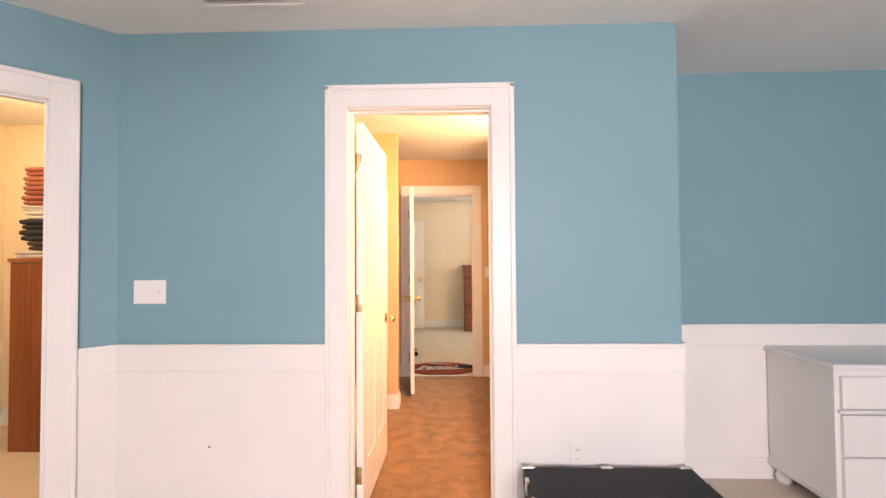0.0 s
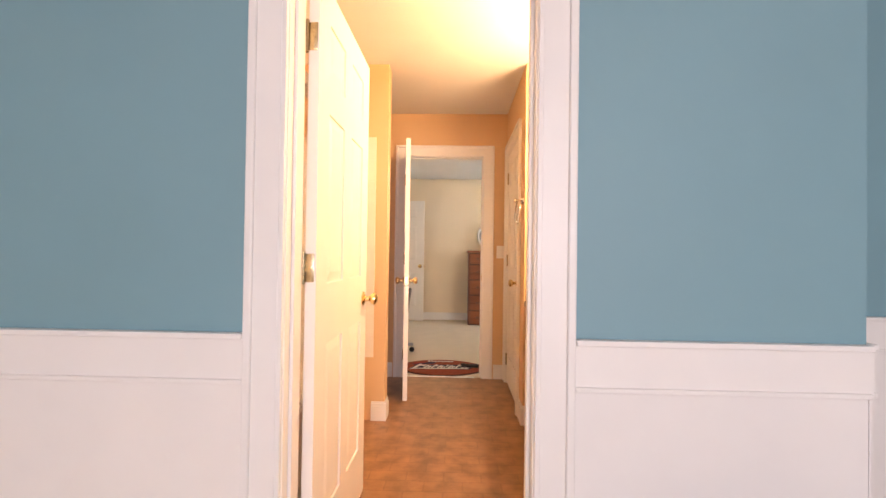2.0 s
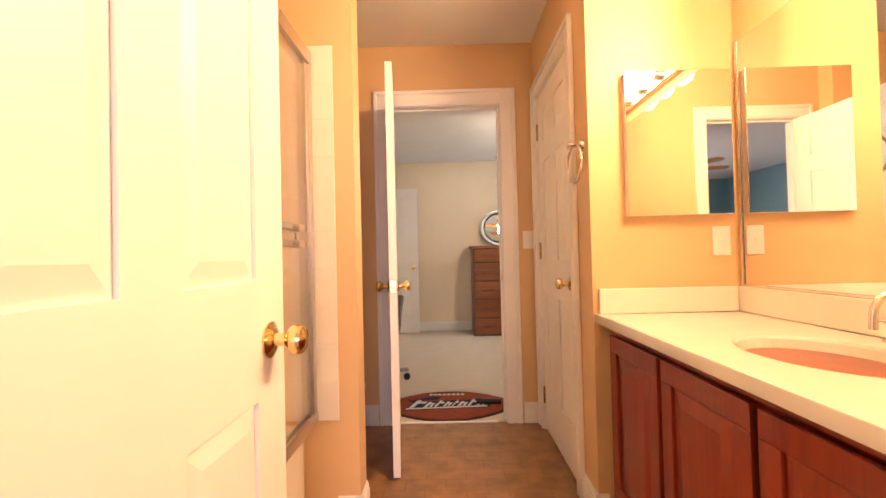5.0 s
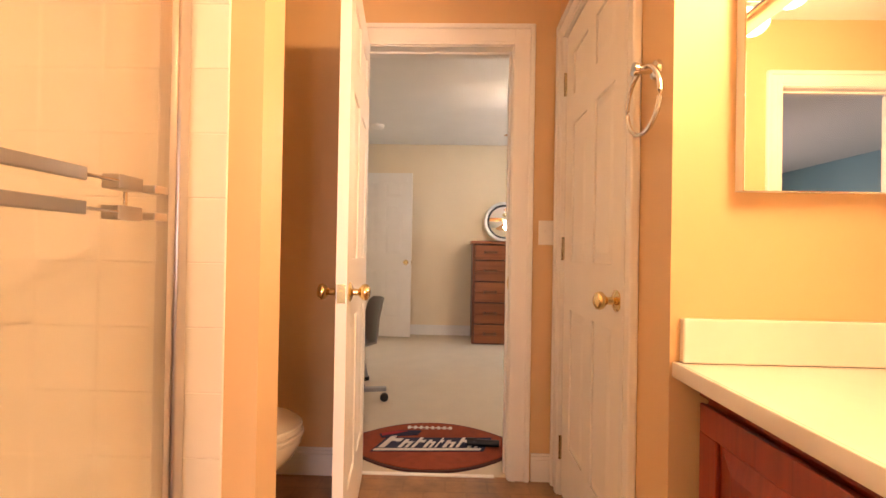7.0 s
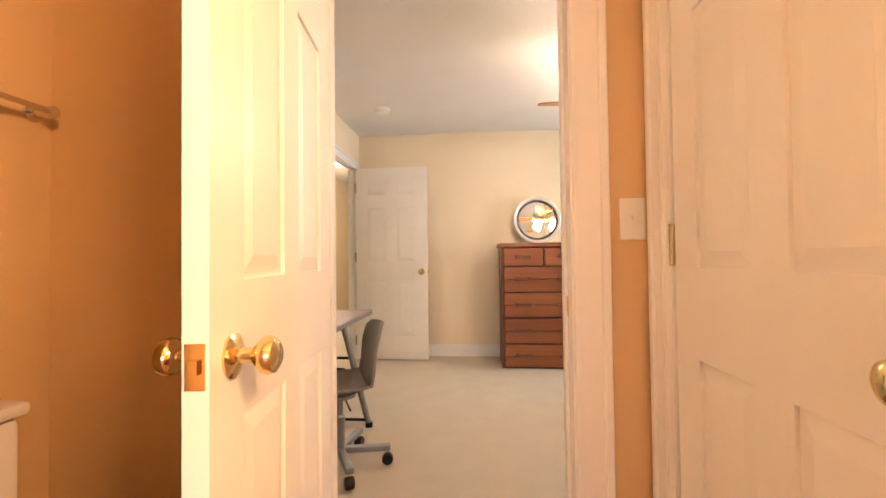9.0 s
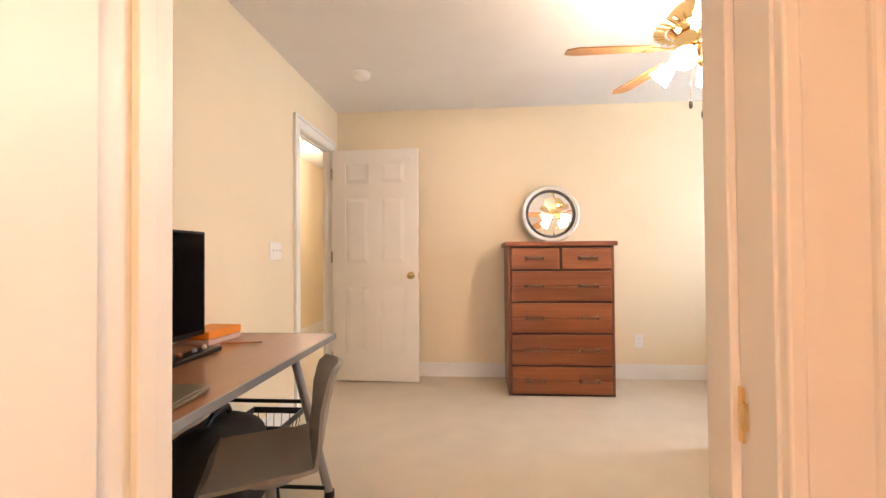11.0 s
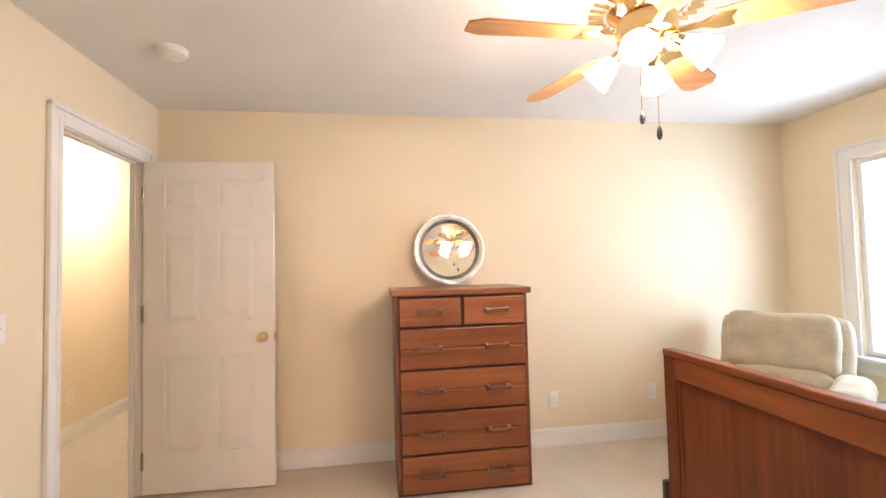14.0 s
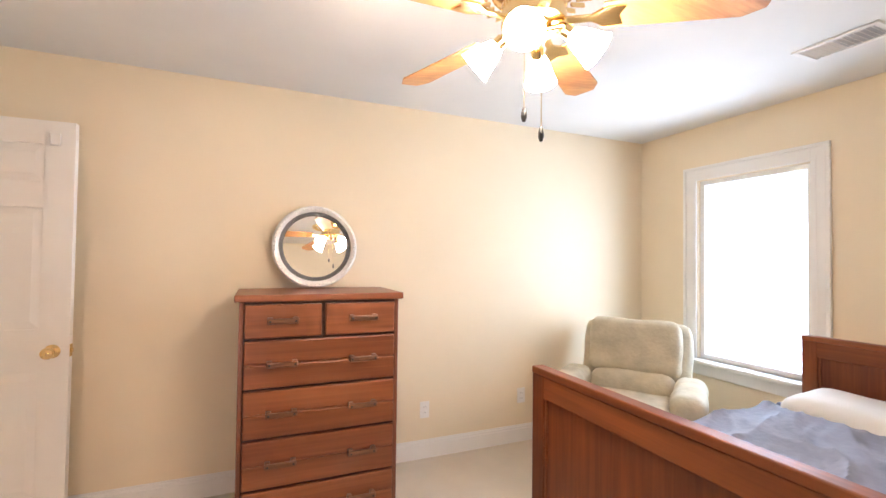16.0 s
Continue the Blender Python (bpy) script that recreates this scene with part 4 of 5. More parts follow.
rug = thing("football_rug", (RC.x, RC.y, 0.002), "brown football-shaped rug with white lettering at the doorway", "rug")
part("binding", prism(lens_shape(RL + 0.018, RH + 0.016), 0.0, 0.010), M_RUGEDGE, rug, "dark brown edge binding")
part("field", prism(lens_shape(RL, RH), 0.010, 0.014), M_RUG, rug)
part("lace_strip", boxes((-0.15, 0.205, 0.014, 0.12, 0.215, 0.017), bevel=0.001), M_WHITERUG, rug, "white lacing strip")
for k in range(8):
    part("lace", boxes((-0.145 + k * 0.035, 0.19, 0.014, -0.130 + k * 0.035, 0.23, 0.018), bevel=0.001), M_WHITERUG, rug, "white lace stitch")
slant = Matrix(((1, 0.35, 0, 0), (0.06, 1, 0, 0), (0, 0, 1, 0), (0, 0, 0, 1)))


def slanted(*rows):
    bm = boxes(*rows)
    bmesh.ops.transform(bm, matrix=slant, verts=bm.verts)
    return bm


part("letter_ground", slanted((-0.28, -0.10, 0.014, 0.32, 0.075, 0.0155)), M_NAVY, rug, "navy ground under the lettering")
X0 = -0.26
for k, (w, h) in enumerate(((0.085, 0.15), (0.055, 0.10), (0.045, 0.125), (0.045, 0.095), (0.022, 0.12), (0.055, 0.09), (0.045, 0.125), (0.055, 0.10))):
    part("letter_shape", slanted((X0, -0.055, 0.0155, X0 + w * 0.38, -0.055 + h, 0.018), (X0 + w * 0.3, -0.055 + h * 0.55, 0.0155, X0 + w, -0.055 + h * 0.75, 0.018), (X0 + w * 0.7, -0.055 + (0.0 if k % 2 else h * 0.5), 0.0155, X0 + w, -0.055 + h * 0.55, 0.018)), M_WHITERUG, rug, "white lettering shape")
    X0 += w + 0.018
part("underline", slanted((-0.27, -0.09, 0.0155, 0.30, -0.068, 0.018)), M_WHITERUG, rug, "white underline stroke")
part("emblem", prism([(-0.30, 0.10), (-0.20, 0.155), (-0.06, 0.165), (-0.08, 0.10), (-0.16, 0.085), (-0.28, 0.05)], 0.0156, 0.018), M_NAVY, rug, "navy emblem shape")
part("emblem_stripe", prism([(-0.29, 0.105), (-0.20, 0.145), (-0.14, 0.15), (-0.20, 0.11), (-0.28, 0.075)], 0.018, 0.0195), M_REDRUG, rug, "red emblem stripe")
stp = thing("black_torch", (0.50, 6.78, 0.018), "small black cylinder lying on the rug's tip", "torch")
part("barrel", tube([(-0.06, 0.004, 0.018), (0.075, -0.005, 0.018)], 0.018, 14), M_BLACK, stp, "", True)
part("head", tube([(-0.10, 0.007, 0.021), (-0.06, 0.004, 0.021)], 0.021, 14), M_BLACK, stp, "", True)

# chest of drawers
DX0, DX1, DY0, DY1 = 0.535, 1.355, 9.49, 9.96
dr = thing("chest_of_drawers", ((DX0 + DX1) / 2, (DY0 + DY1) / 2, 0.002), "tall reddish-brown wooden chest of drawers against the wall", "chest of drawers")
w2, d2 = (DX1 - DX0) / 2, (DY1 - DY0) / 2
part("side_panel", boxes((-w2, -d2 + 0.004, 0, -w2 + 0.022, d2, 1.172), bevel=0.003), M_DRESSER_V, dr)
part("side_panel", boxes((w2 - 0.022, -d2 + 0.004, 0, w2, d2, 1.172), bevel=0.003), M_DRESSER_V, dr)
# carcass coloured far darker than the fronts: painted shade for the drawer gaps
part("carcass", boxes((-w2 + 0.022, -d2 + 0.012, 0.0, w2 - 0.022, d2, 1.172)), M_GAPSHADE, dr)
part("top", boxes((-w2 - 0.022, -d2 - 0.024, 1.174, w2 + 0.022, d2 + 0.01, 1.21), bevel=0.006), M_DRESSER, dr)
hb = lambda u: boxes((u - 0.075, -0.046, -0.013, u + 0.075, -0.030, 0.013), (u - 0.074, -0.032, -0.017, u - 0.048, 0.0, 0.017), (u + 0.048, -0.032, -0.017, u + 0.074, 0.0, 0.017), bevel=0.005)


def drawer(x0, x1, z0, z1, pulls, groove=True):
    """A proud drawer front of one or two boards, with bar handles."""
    bm = bmesh.new()
    mid = (z0 + z1) / 2
    front = -d2 - 0.012
    if groove:
        box(bm, x0, front, z0, x1, -d2 + 0.019, mid - 0.003, 0.006)
        box(bm, x0, front, mid + 0.003, x1, -d2 + 0.019, z1, 0.006)
        box(bm, x0 + 0.004, front + 0.008, mid - 0.003, x1 - 0.004, -d2 + 0.019, mid + 0.003)
    else:
        box(bm, x0, front, z0, x1, -d2 + 0.019, z1, 0.006)
    d = part("drawer", bm, M_DRESSER, dr)
    for u in pulls:
        h = part("handle", hb(0.0), M_HANDLE, d, "carved wooden bar handle")
        h.location = (u, front, mid + 0.004)
        for q in (-0.061, 0.061):
            part("screw", lathe([(0, 0), (0.006, 0), (0.005, 0.002), (0, 0.003)], 10, pose(u + q, front - 0.045, mid + 0.004, 90)), M_DARK, d, "dark screw head")


ZS = (0.012, 0.238, 0.488, 0.735, 0.985, 1.165)
for i in range(4):
    drawer(-w2 + 0.026, w2 - 0.026, ZS[i] + 0.006, ZS[i + 1] - 0.008, (-0.205, 0.205))
drawer(-w2 + 0.026, -0.012, ZS[4] + 0.006, ZS[5] - 0.006, (-0.205,), False)
drawer(0.006, w2 - 0.026, ZS[4] + 0.006, ZS[5] - 0.006, (0.205,), False)

# round mirror leaning on the wall
rm = thing("round_mirror", (0.948, 9.925, 1.2145), "round mirror with silver and black beaded frame on the dresser", "mirror")
lean = pose(0, 0, 0, 90 - 7.2, 0, 0.5) @ pose(0, 0.246, 0)
R = 0.246
M_SILVER = mat("brushed_silver_rim", (0.70, 0.69, 0.67), 0.4, 0.55, vary=0.12, scale=60)
part("rim", lathe([(0.208, -0.008), (R, -0.008), (R, 0.012), (R - 0.008, 0.02), (0.215, 0.018), (0.208, 0.012)], 56, lean, hoop=True), M_SILVER, rm, "white-silver outer rim", True)
part("band", lathe([(0.184, -0.004), (0.2085, -0.004), (0.2085, 0.015), (0.188, 0.012), (0.184, 0.006)], 56, lean, hoop=True), M_BLACK, rm, "black inner band", True)
part("glass", lathe([(0, 0.0), (0.188, 0.0), (0.188, 0.006), (0, 0.006)], 56, lean), M_MIRROR, rm, "mirror glass")
bead = lathe([(0, -0.007), (0.006, -0.003), (0.006, 0.003), (0, 0.007)], 6)
bmd = bpy.data.meshes.new("bead")
bead.to_mesh(bmd)
bead.free()
bmd.materials.append(M_SILVER)
rm.scale = (1.05, 1.05, 1.05)
for i in range(60):
    b = new("bead", bmd)
    b.parent = rm
    a = i * math.tau / 60
    b.matrix_basis = lean @ pose(0.229 * math.cos(a), 0.229 * math.sin(a), 0.021)

# bed
bed = thing("bed", (1.66, 7.88, 0.002), "brown wooden bed with tall panelled footboard", "bed")
BY0, BY1 = -0.78, 0.75


def bed_board(nm, x, z1, lo):
    f = part(nm, boxes((x - 0.004, BY0 + 0.07, lo, x + 0.022, BY1 - 0.07, z1 - 0.08)), M_BED, bed, "tall wooden panel board")
    for y0, y1 in ((BY0, BY0 + 0.075), (BY1 - 0.075, BY1)):
        part("post", boxes((x - 0.014, y0, 0, x + 0.034, y1, z1 - 0.03), bevel=0.004), M_BED, f)
    part("top_rail", boxes((x - 0.014, BY0 + 0.075, z1 - 0.115, x + 0.034, BY1 - 0.075, z1 - 0.03), bevel=0.003), M_BED_H, f)
    part("bottom_rail", boxes((x - 0.012, BY0 + 0.075, lo, x + 0.03, BY1 - 0.075, lo + 0.1), bevel=0.003), M_BED_H, f)
    part("cap", boxes((x - 0.0165, BY0 - 0.002, z1 - 0.0298, x + 0.037, BY1 + 0.002, z1), bevel=0.005), M_BED_H, f)
    for y in (BY0 + 0.08, BY1 - 0.092):
        part("bead_moulding", boxes((x - 0.010, y, lo + 0.1, x - 0.004, y + 0.012, z1 - 0.115), bevel=0.002), M_BED, f)


bed_board("footboard", 0.02, 0.968, 0.02)
bed_board("headboard", 1.86, 0.99, 0.30)
for y in (BY0 + 0.02, BY1 - 0.045):
    part("side_rail", boxes((0.056, y, 0.2, 1.845, y + 0.025, 0.36), bevel=0.003), M_BED_H, bed)
part("foot_bracket", boxes((-0.012, BY1, 0.25, 0.03, BY1 + 0.022, 0.40), (-0.01, BY1, 0.12, 0.028, BY1 + 0.012, 0.25), bevel=0.006), M_SKIRT, bed, "dark cloth corner below the post")
mt = thing("mattress", (2.6, 7.865, 0.002), "grey mattress on the bed", "mattress")
part("ticking", cushion(-0.86, -0.71, 0.36, 0.89, 0.69, 0.58, 0.4, 0.004), M_PILLOW, mt, "", True)
part("box_spring", boxes((-0.86, -0.70, 0.18, 0.89, 0.68, 0.355), bevel=0.02), M_SKIRT, mt)


def cloth_sheet(nx, ny, x0, x1, y0, y1, height, thick):
    """A draped cloth with folds: top and underside, closed at the rim."""
    bm = bmesh.new()
    g = [[[bm.verts.new((x0 + (x1 - x0) * i / nx, y0 + (y1 - y0) * j / ny, height(x0 + (x1 - x0) * i / nx, y0 + (y1 - y0) * j / ny) - s * thick)) for j in range(ny + 1)] for i in range(nx + 1)] for s in (0, 1)]
    for s in (0, 1):
        for i in range(nx):
            for j in range(ny):
                q = (g[s][i][j], g[s][i + 1][j], g[s][i + 1][j + 1], g[s][i][j + 1])
                bm.faces.new(q if s == 0 else q[::-1])
    rim = [(i, 0) for i in range(nx)] + [(nx, j) for j in range(ny)] + [(i, ny) for i in range(nx, 0, -1)] + [(0, j) for j in range(ny, 0, -1)]
    for a, b in zip(rim, rim[1:] + rim[:1]):
        bm.faces.new((g[0][a[0]][a[1]], g[0][b[0]][b[1]], g[1][b[0]][b[1]], g[1][a[0]][a[1]]))
    return bm


def quilt_height(x, y):
    p = Vector((x * 1.1 + 0.9 * y, y * 3.2 - x * 1.6, 0.3))
    fold = 1 - abs(noise.noise(p * 1.5 + Vector((2, 5, 0)))) * 2
    fine = 1 - abs(noise.noise(Vector((p.x * 2.2, p.y * 4.5, 1.7)))) * 2
    z = 0.66 + 0.03 * noise.noise(p * 0.8) + 0.028 * fold ** 3 + 0.009 * fine ** 3 + 0.013 * (1 - 2 * abs(noise.noise(Vector((x * 1.6 + y * 1.5, y * 8 - x * 3.5, 4.1)))))
    e = max(0.0, abs(y + 0.01) - 0.66)
    return z - e * 2.6 * (1 if e < 0.06 else 1) - max(0.0, -0.78 - x) * 1.0


qu = thing("quilt", (2.6, 7.865, 0.002), "rumpled grey-lavender quilt spread over the bed", "quilt")
qu_cover = part("cover", cloth_sheet(90, 120, -0.84, 0.50, -0.74, 0.72, quilt_height, 0.018), M_SHEET, qu, "", True)
part("turned_hem", cloth_sheet(8, 76, 0.47, 0.56, -0.74, 0.72, lambda x, y: quilt_height(x, y) + 0.014, 0.02), M_SHEET, qu, "turned-back quilt hem", True)
for y, t in ((0.32, 4), (-0.36, -6)):
    pw = thing("pillow", (3.24, 7.865 + y, 0.60), "plump white pillow at the head of the bed", "pillow", "bed pillows", rz=t)
    part("pillow_case", cushion(-0.22, -0.32, -0.005, 0.22, 0.32, 0.15, 0.95, 0.02, 12, y), M_PILLOW, pw, "", True)

# recliner in the corner
rc = thing("recliner", (2.98, 9.39, 0.002), "beige upholstered recliner in the corner by the window", "armchair", rz=-55)
part("base", boxes((-0.40, -0.38, 0.03, 0.40, 0.36, 0.30), bevel=0.03), M_SUEDE, rc, "", True)
part("seat", cushion(-0.29, -0.46, 0.28, 0.29, 0.24, 0.50, 0.6, 0.012, 9), M_SUEDE, rc, "", True)
part("footrest", cushion(-0.29, -0.50, 0.08, 0.29, -0.40, 0.40, 0.7, 0.008, 9), M_SUEDE, rc, "", True)
tilt = pose(0, 0.2, 0.45, -16)
part("backrest", cushion(-0.37, -0.02, -0.18, 0.37, 0.17, 0.53, 0.7, 0.012, 10, m=tilt), M_SUEDE, rc, "", True)
part("back_cushion", cushion(-0.31, -0.13, 0.13, 0.31, 0.06, 0.53, 0.7, 0.010, 14, 3, m=tilt), M_SUEDE, rc, "puffed upper back cushion", True)
part("back_cushion", cushion(-0.29, -0.165, -0.06, 0.29, 0.06, 0.16, 0.9, 0.018, 10, 5, m=tilt), M_SUEDE, rc, "lower back cushion", True)
for s in (-1, 1):
    part("arm", cushion(min(s * 0.28, s * 0.45), -0.42, 0.05, max(s * 0.28, s * 0.45), 0.34, 0.54, 0.7, 0.010, 10, s), M_SUEDE, rc, "", True)
    part("arm_pad", cushion(min(s * 0.27, s * 0.47), -0.46, 0.47, max(s * 0.27, s * 0.47), 0.18, 0.63, 0.95, 0.014, 14, s * 2), M_SUEDE, rc, "rounded arm pad", True)
rc.scale = (1.0, 0.9, 1.0)

# ceiling fan
def ceiling_fan(at, label, shade):
    """A five-bladed fan with a four-lamp light kit, at rest."""
    fan = thing("ceiling_fan", (*at, CEIL), label, "ceiling fan")
    part("canopy", lathe([(0, 0), (0.075, 0), (0.073, -0.02), (0.04, -0.05), (0.02, -0.06), (0, -0.06)], 28), M_BRASS, fan, "", True)
    part("downrod", lathe([(0, -0.05), (0.013, -0.05), (0.013, -0.15), (0, -0.15)], 14), M_BRASS, fan, "", True)
    part("motor_housing", lathe([(0, -0.14), (0.05, -0.145), (0.10, -0.17), (0.125, -0.20), (0.13, -0.235), (0.125, -0.275), (0.09, -0.30), (0.07, -0.31), (0, -0.31)], 36), M_BRASS, fan, "polished brass motor housing", True)
    for i in range(30):
        a = i * math.tau / 30
        bm = boxes((0.075, -0.0025, -0.305, 0.127, 0.0025, -0.292))
        bmesh.ops.transform(bm, matrix=pose(0, 0, 0, 0, 0, math.degrees(a)) @ pose(0, 0, 0, 0, -12, 0), verts=bm.verts)
        part("vent_rib", bm, M_BRASS, fan)
    part("flywheel", lathe([(0, -0.311), (0.095, -0.312), (0.095, -0.372), (0, -0.373)], 28), M_BRASS, fan, "", True)
    part("switch_housing", lathe([(0, -0.31), (0.055, -0.31), (0.06, -0.33), (0.055, -0.375), (0.03, -0.40), (0.012, -0.415), (0, -0.42)], 28), M_BRASS, fan, "", True)
    for k in range(5):
        a = 36 + 72 * k
        bm = prism([(0.19, -0.05), (0.565, -0.066), (0.615, -0.04), (0.615, 0.035), (0.565, 0.064), (0.19, 0.05)], -0.003, 0.003, pose(0, 0, -0.362, 0, 0, a) @ pose(0, 0, 0, -10))
        bl = part("blade", bm, M_BLADE, fan, "oak-finished blade with clipped corners")
        bm = prism([(0.09, -0.014), (0.16, -0.012), (0.20, -0.04), (0.25, -0.035), (0.235, 0), (0.25, 0.035), (0.20, 0.04), (0.16, 0.012), (0.09, 0.014)], -0.010, -0.004, pose(0, 0, -0.36, 0, 0, a) @ pose(0, 0, 0, -10))
        part("blade_iron", bm, M_BRASS, bl, "ornate brass blade iron")
    for a in (228, 318, 138, 48):
        turn = pose(0, 0, -0.388, 0, 0, a)
        part("lamp_arm", tube([turn @ Vector(p) for p in ((0.04, 0, 0), (0.085, 0, 0.005), (0.105, 0, -0.02))], 0.009), M_BRASS, fan, "", True)
        m = turn @ pose(0.09, 0, -0.012, 0, -50) @ pose(0, 0, 0, 180) @ Matrix.Scale(0.86, 4)
        part("lamp_holder", lathe([(0, 0), (0.024, 0.0), (0.024, 0.035), (0, 0.035)], 16, m), M_BRASS, fan, "", True)
        part("shade", lathe([(0.026, 0.03), (0.036, 0.05), (0.045, 0.08), (0.053, 0.11), (0.062, 0.135), (0.059, 0.135), (0.05, 0.11), (0.042, 0.08), (0.033, 0.052), (0.0, 0.04)], 24, m), shade, fan, "frosted bell shade", True)
    for x, y, z1 in ((-0.026, 0.008, -0.615), (0.020, -0.012, -0.672)):
        c = part("pull_chain", tube([(x, y, -0.40), (x, y, z1)], 0.0015, 6), M_BRASS, fan)
        part("chain_knob", lathe([(0, z1), (0.004, z1), (0.008, z1 - 0.014), (0.009, z1 - 0.028), (0.005, z1 - 0.042), (0, z1 - 0.044)], 12, pose(x, y, 0)), M_DARK, c, "dark wooden pull knob", True)


ceiling_fan((1.35, 8.18), "brass ceiling fan with oak blades and four lit shades", M_SHADE)
ceiling_fan((-0.35, 1.6), "brass ceiling fan with oak blades, lamps off", M_PLATE)

al = thing("smoke_alarm", (-0.55, 9.17, CEIL), "white round smoke alarm on the ceiling", "smoke alarm")
part("base", lathe([(0, 0), (0.072, 0), (0.072, -0.012), (0, -0.012)], 32), M_PLATE, al, "", True)
part("cover", lathe([(0.066, -0.012), (0.064, -0.028), (0.05, -0.038), (0.02, -0.042), (0, -0.042)], 32), M_PLATE, al, "", True)
vt = thing("ceiling_vent", (3.17, 8.27, CEIL), "white ceiling air vent near the window wall", "vent", rz=0)
part("frame", boxes((-0.10, -0.17, -0.01, 0.10, -0.145, 0), (-0.10, 0.145, -0.01, 0.10, 0.17, 0), (-0.10, -0.145, -0.01, -0.075, 0.145, 0), (0.075, -0.145, -0.01, 0.10, 0.145, 0), bevel=0.003), M_WHITE, vt)
part("backing", boxes((-0.075, -0.145, -0.002, 0.075, 0.145, -0.0005)), mat("vent_shadow_grey", (0.62, 0.62, 0.63), 0.7), vt)
for k in range(13):
    bm = boxes((-0.075, -0.007, -0.001, 0.075, 0.007, 0.001))
    bmesh.ops.transform(bm, matrix=pose(0, -0.132 + k * 0.022, -0.006, 40 if k < 7 else -40), verts=bm.verts)
    part("slat", bm, M_WHITE, vt)
sens = thing("door_sensor", (-0.29, 9.765, 1.955), "small white contact sensor on the open door", "sensor")
part("case", boxes((-0.02, -0.012, -0.03, 0.02, 0.002, 0.03), bevel=0.003), M_PLATE, sens)

# desk with screen, laptop and boxes
dk = thing("desk", (-0.695, 7.36, 0.002), "brown-topped desk with splayed grey metal legs", "desk")
part("desktop", boxes((-0.305, -0.69, 0.713, 0.305, 0.69, 0.738), bevel=0.003), M_DESK, dk)
part("edge_band", boxes((0.3055, -0.69, 0.711, 0.312, 0.69, 0.739), (-0.305, 0.6905, 0.711, 0.312, 0.697, 0.739), bevel=0.002), M_GREYPAINT, dk, "grey plastic edge band")
for y in (-0.60, 0.60):
    for x0, x1 in ((0.13, 0.30), (-0.13, -0.29)):
        part("leg", tube([(x0, y, 0.712), (x1, y + (0.03 if y > 0 else -0.03), 0.01)], 0.02, 12), M_GREYPAINT, dk, "grey metal leg", True)
        part("foot_cap", lathe([(0, 0), (0.024, 0), (0.023, 0.03), (0, 0.03)], 12, pose(x1, y + (0.03 if y > 0 else -0.03), 0)), M_BLACK, dk, "", True)
    for z in (0.44, 0.05):
        k = 0.19 if z > 0.2 else 0.285
        part("crossbar", tube([(-k, y + (0.012 if y > 0 else -0.012), z), (k, y + (0.012 if y > 0 else -0.012), z)], 0.009), M_BLACK, dk, "black crossbar", True)
part("apron_rail", boxes((0.20, -0.62, 0.685, 0.235, 0.62, 0.7125), (-0.235, -0.62, 0.685, -0.20, 0.62, 0.7125)), M_GREYPAINT, dk)

tv = thing("flat_screen", (-0.84, 7.395, 0.738), "black flat-screen monitor switched off on the desk", "monitor")
part("casing", boxes((-0.035, -0.36, 0.05, 0.0, 0.36, 0.475), bevel=0.006), M_BLACK, tv)
part("screen", boxes((0.0005, -0.345, 0.072, 0.002, 0.345, 0.464)), M_SCREEN, tv, "dark glossy screen")
part("stand", boxes((-0.06, -0.16, 0.0, 0.10, 0.16, 0.012), (-0.028, -0.05, 0.012, -0.006, 0.05, 0.09), bevel=0.005), M_BLACK, tv)
clut = thing("pen_tray", (-0.735, 7.50, 0.74), "dark tray of small odds and ends below the screen", "tray")
part("tray", boxes((-0.05, -0.14, 0, 0.02, 0.17, 0.018), bevel=0.005), M_BLACK, clut)
for k, (c, y) in enumerate((((0.6, 0.56, 0.5), -0.09), ((0.35, 0.15, 0.08), -0.03), ((0.25, 0.28, 0.4), 0.05), ((0.65, 0.62, 0.58), 0.11))):
    part("trinket", lathe([(0, 0.018), (0.009, 0.019), (0.010, 0.028), (0.005, 0.034), (0, 0.035)], 12, pose(-0.015, y, 0) @ pose(0, 0, 0, 0, 0, 20 * k)), mat("trinket_plastic", c, 0.35), clut, "", True)
lp = thing("laptop", (-0.56, 6.98, 0.74), "closed grey laptop on the desk", "laptop", rz=3)
part("base", boxes((-0.12, -0.175, 0.003, 0.13, 0.175, 0.013), bevel=0.003), M_LAPTOP, lp)
part("screen_lid", boxes((-0.12, -0.175, 0.014, 0.13, 0.175, 0.021), bevel=0.003), M_LAPTOP, lp)
part("rubber_foot", boxes((-0.10, -0.15, 0, 0.11, -0.14, 0.004), (-0.10, 0.14, 0, 0.11, 0.15, 0.004)), M_BLACK, lp)
ob_ = thing("orange_box", (-0.885, 7.86, 0.74), "flat orange box on a milky plastic case", "box", rz=-6)
part("case", boxes((-0.075, -0.105, 0, 0.075, 0.105, 0.022), bevel=0.004), M_CLEARPLASTIC, ob_, "milky plastic case")
part("lid", boxes((-0.077, -0.107, 0.023, 0.077, 0.107, 0.058), bevel=0.006), M_ORANGE, ob_, "orange lid")
pn = thing("pencil", (-0.70, 7.80, 0.7445), "wooden pencil lying on the desk", "pencil", rz=12)
part("shaft", tube([(-0.08, 0, 0), (0.06, 0, 0)], 0.0038, 6), mat("pencil_paint", (0.5, 0.22, 0.08), 0.4), pn)
part("tip", tube([(0.06, 0, 0), (0.075, 0, 0)], 0.0018, 6), M_DARK, pn)
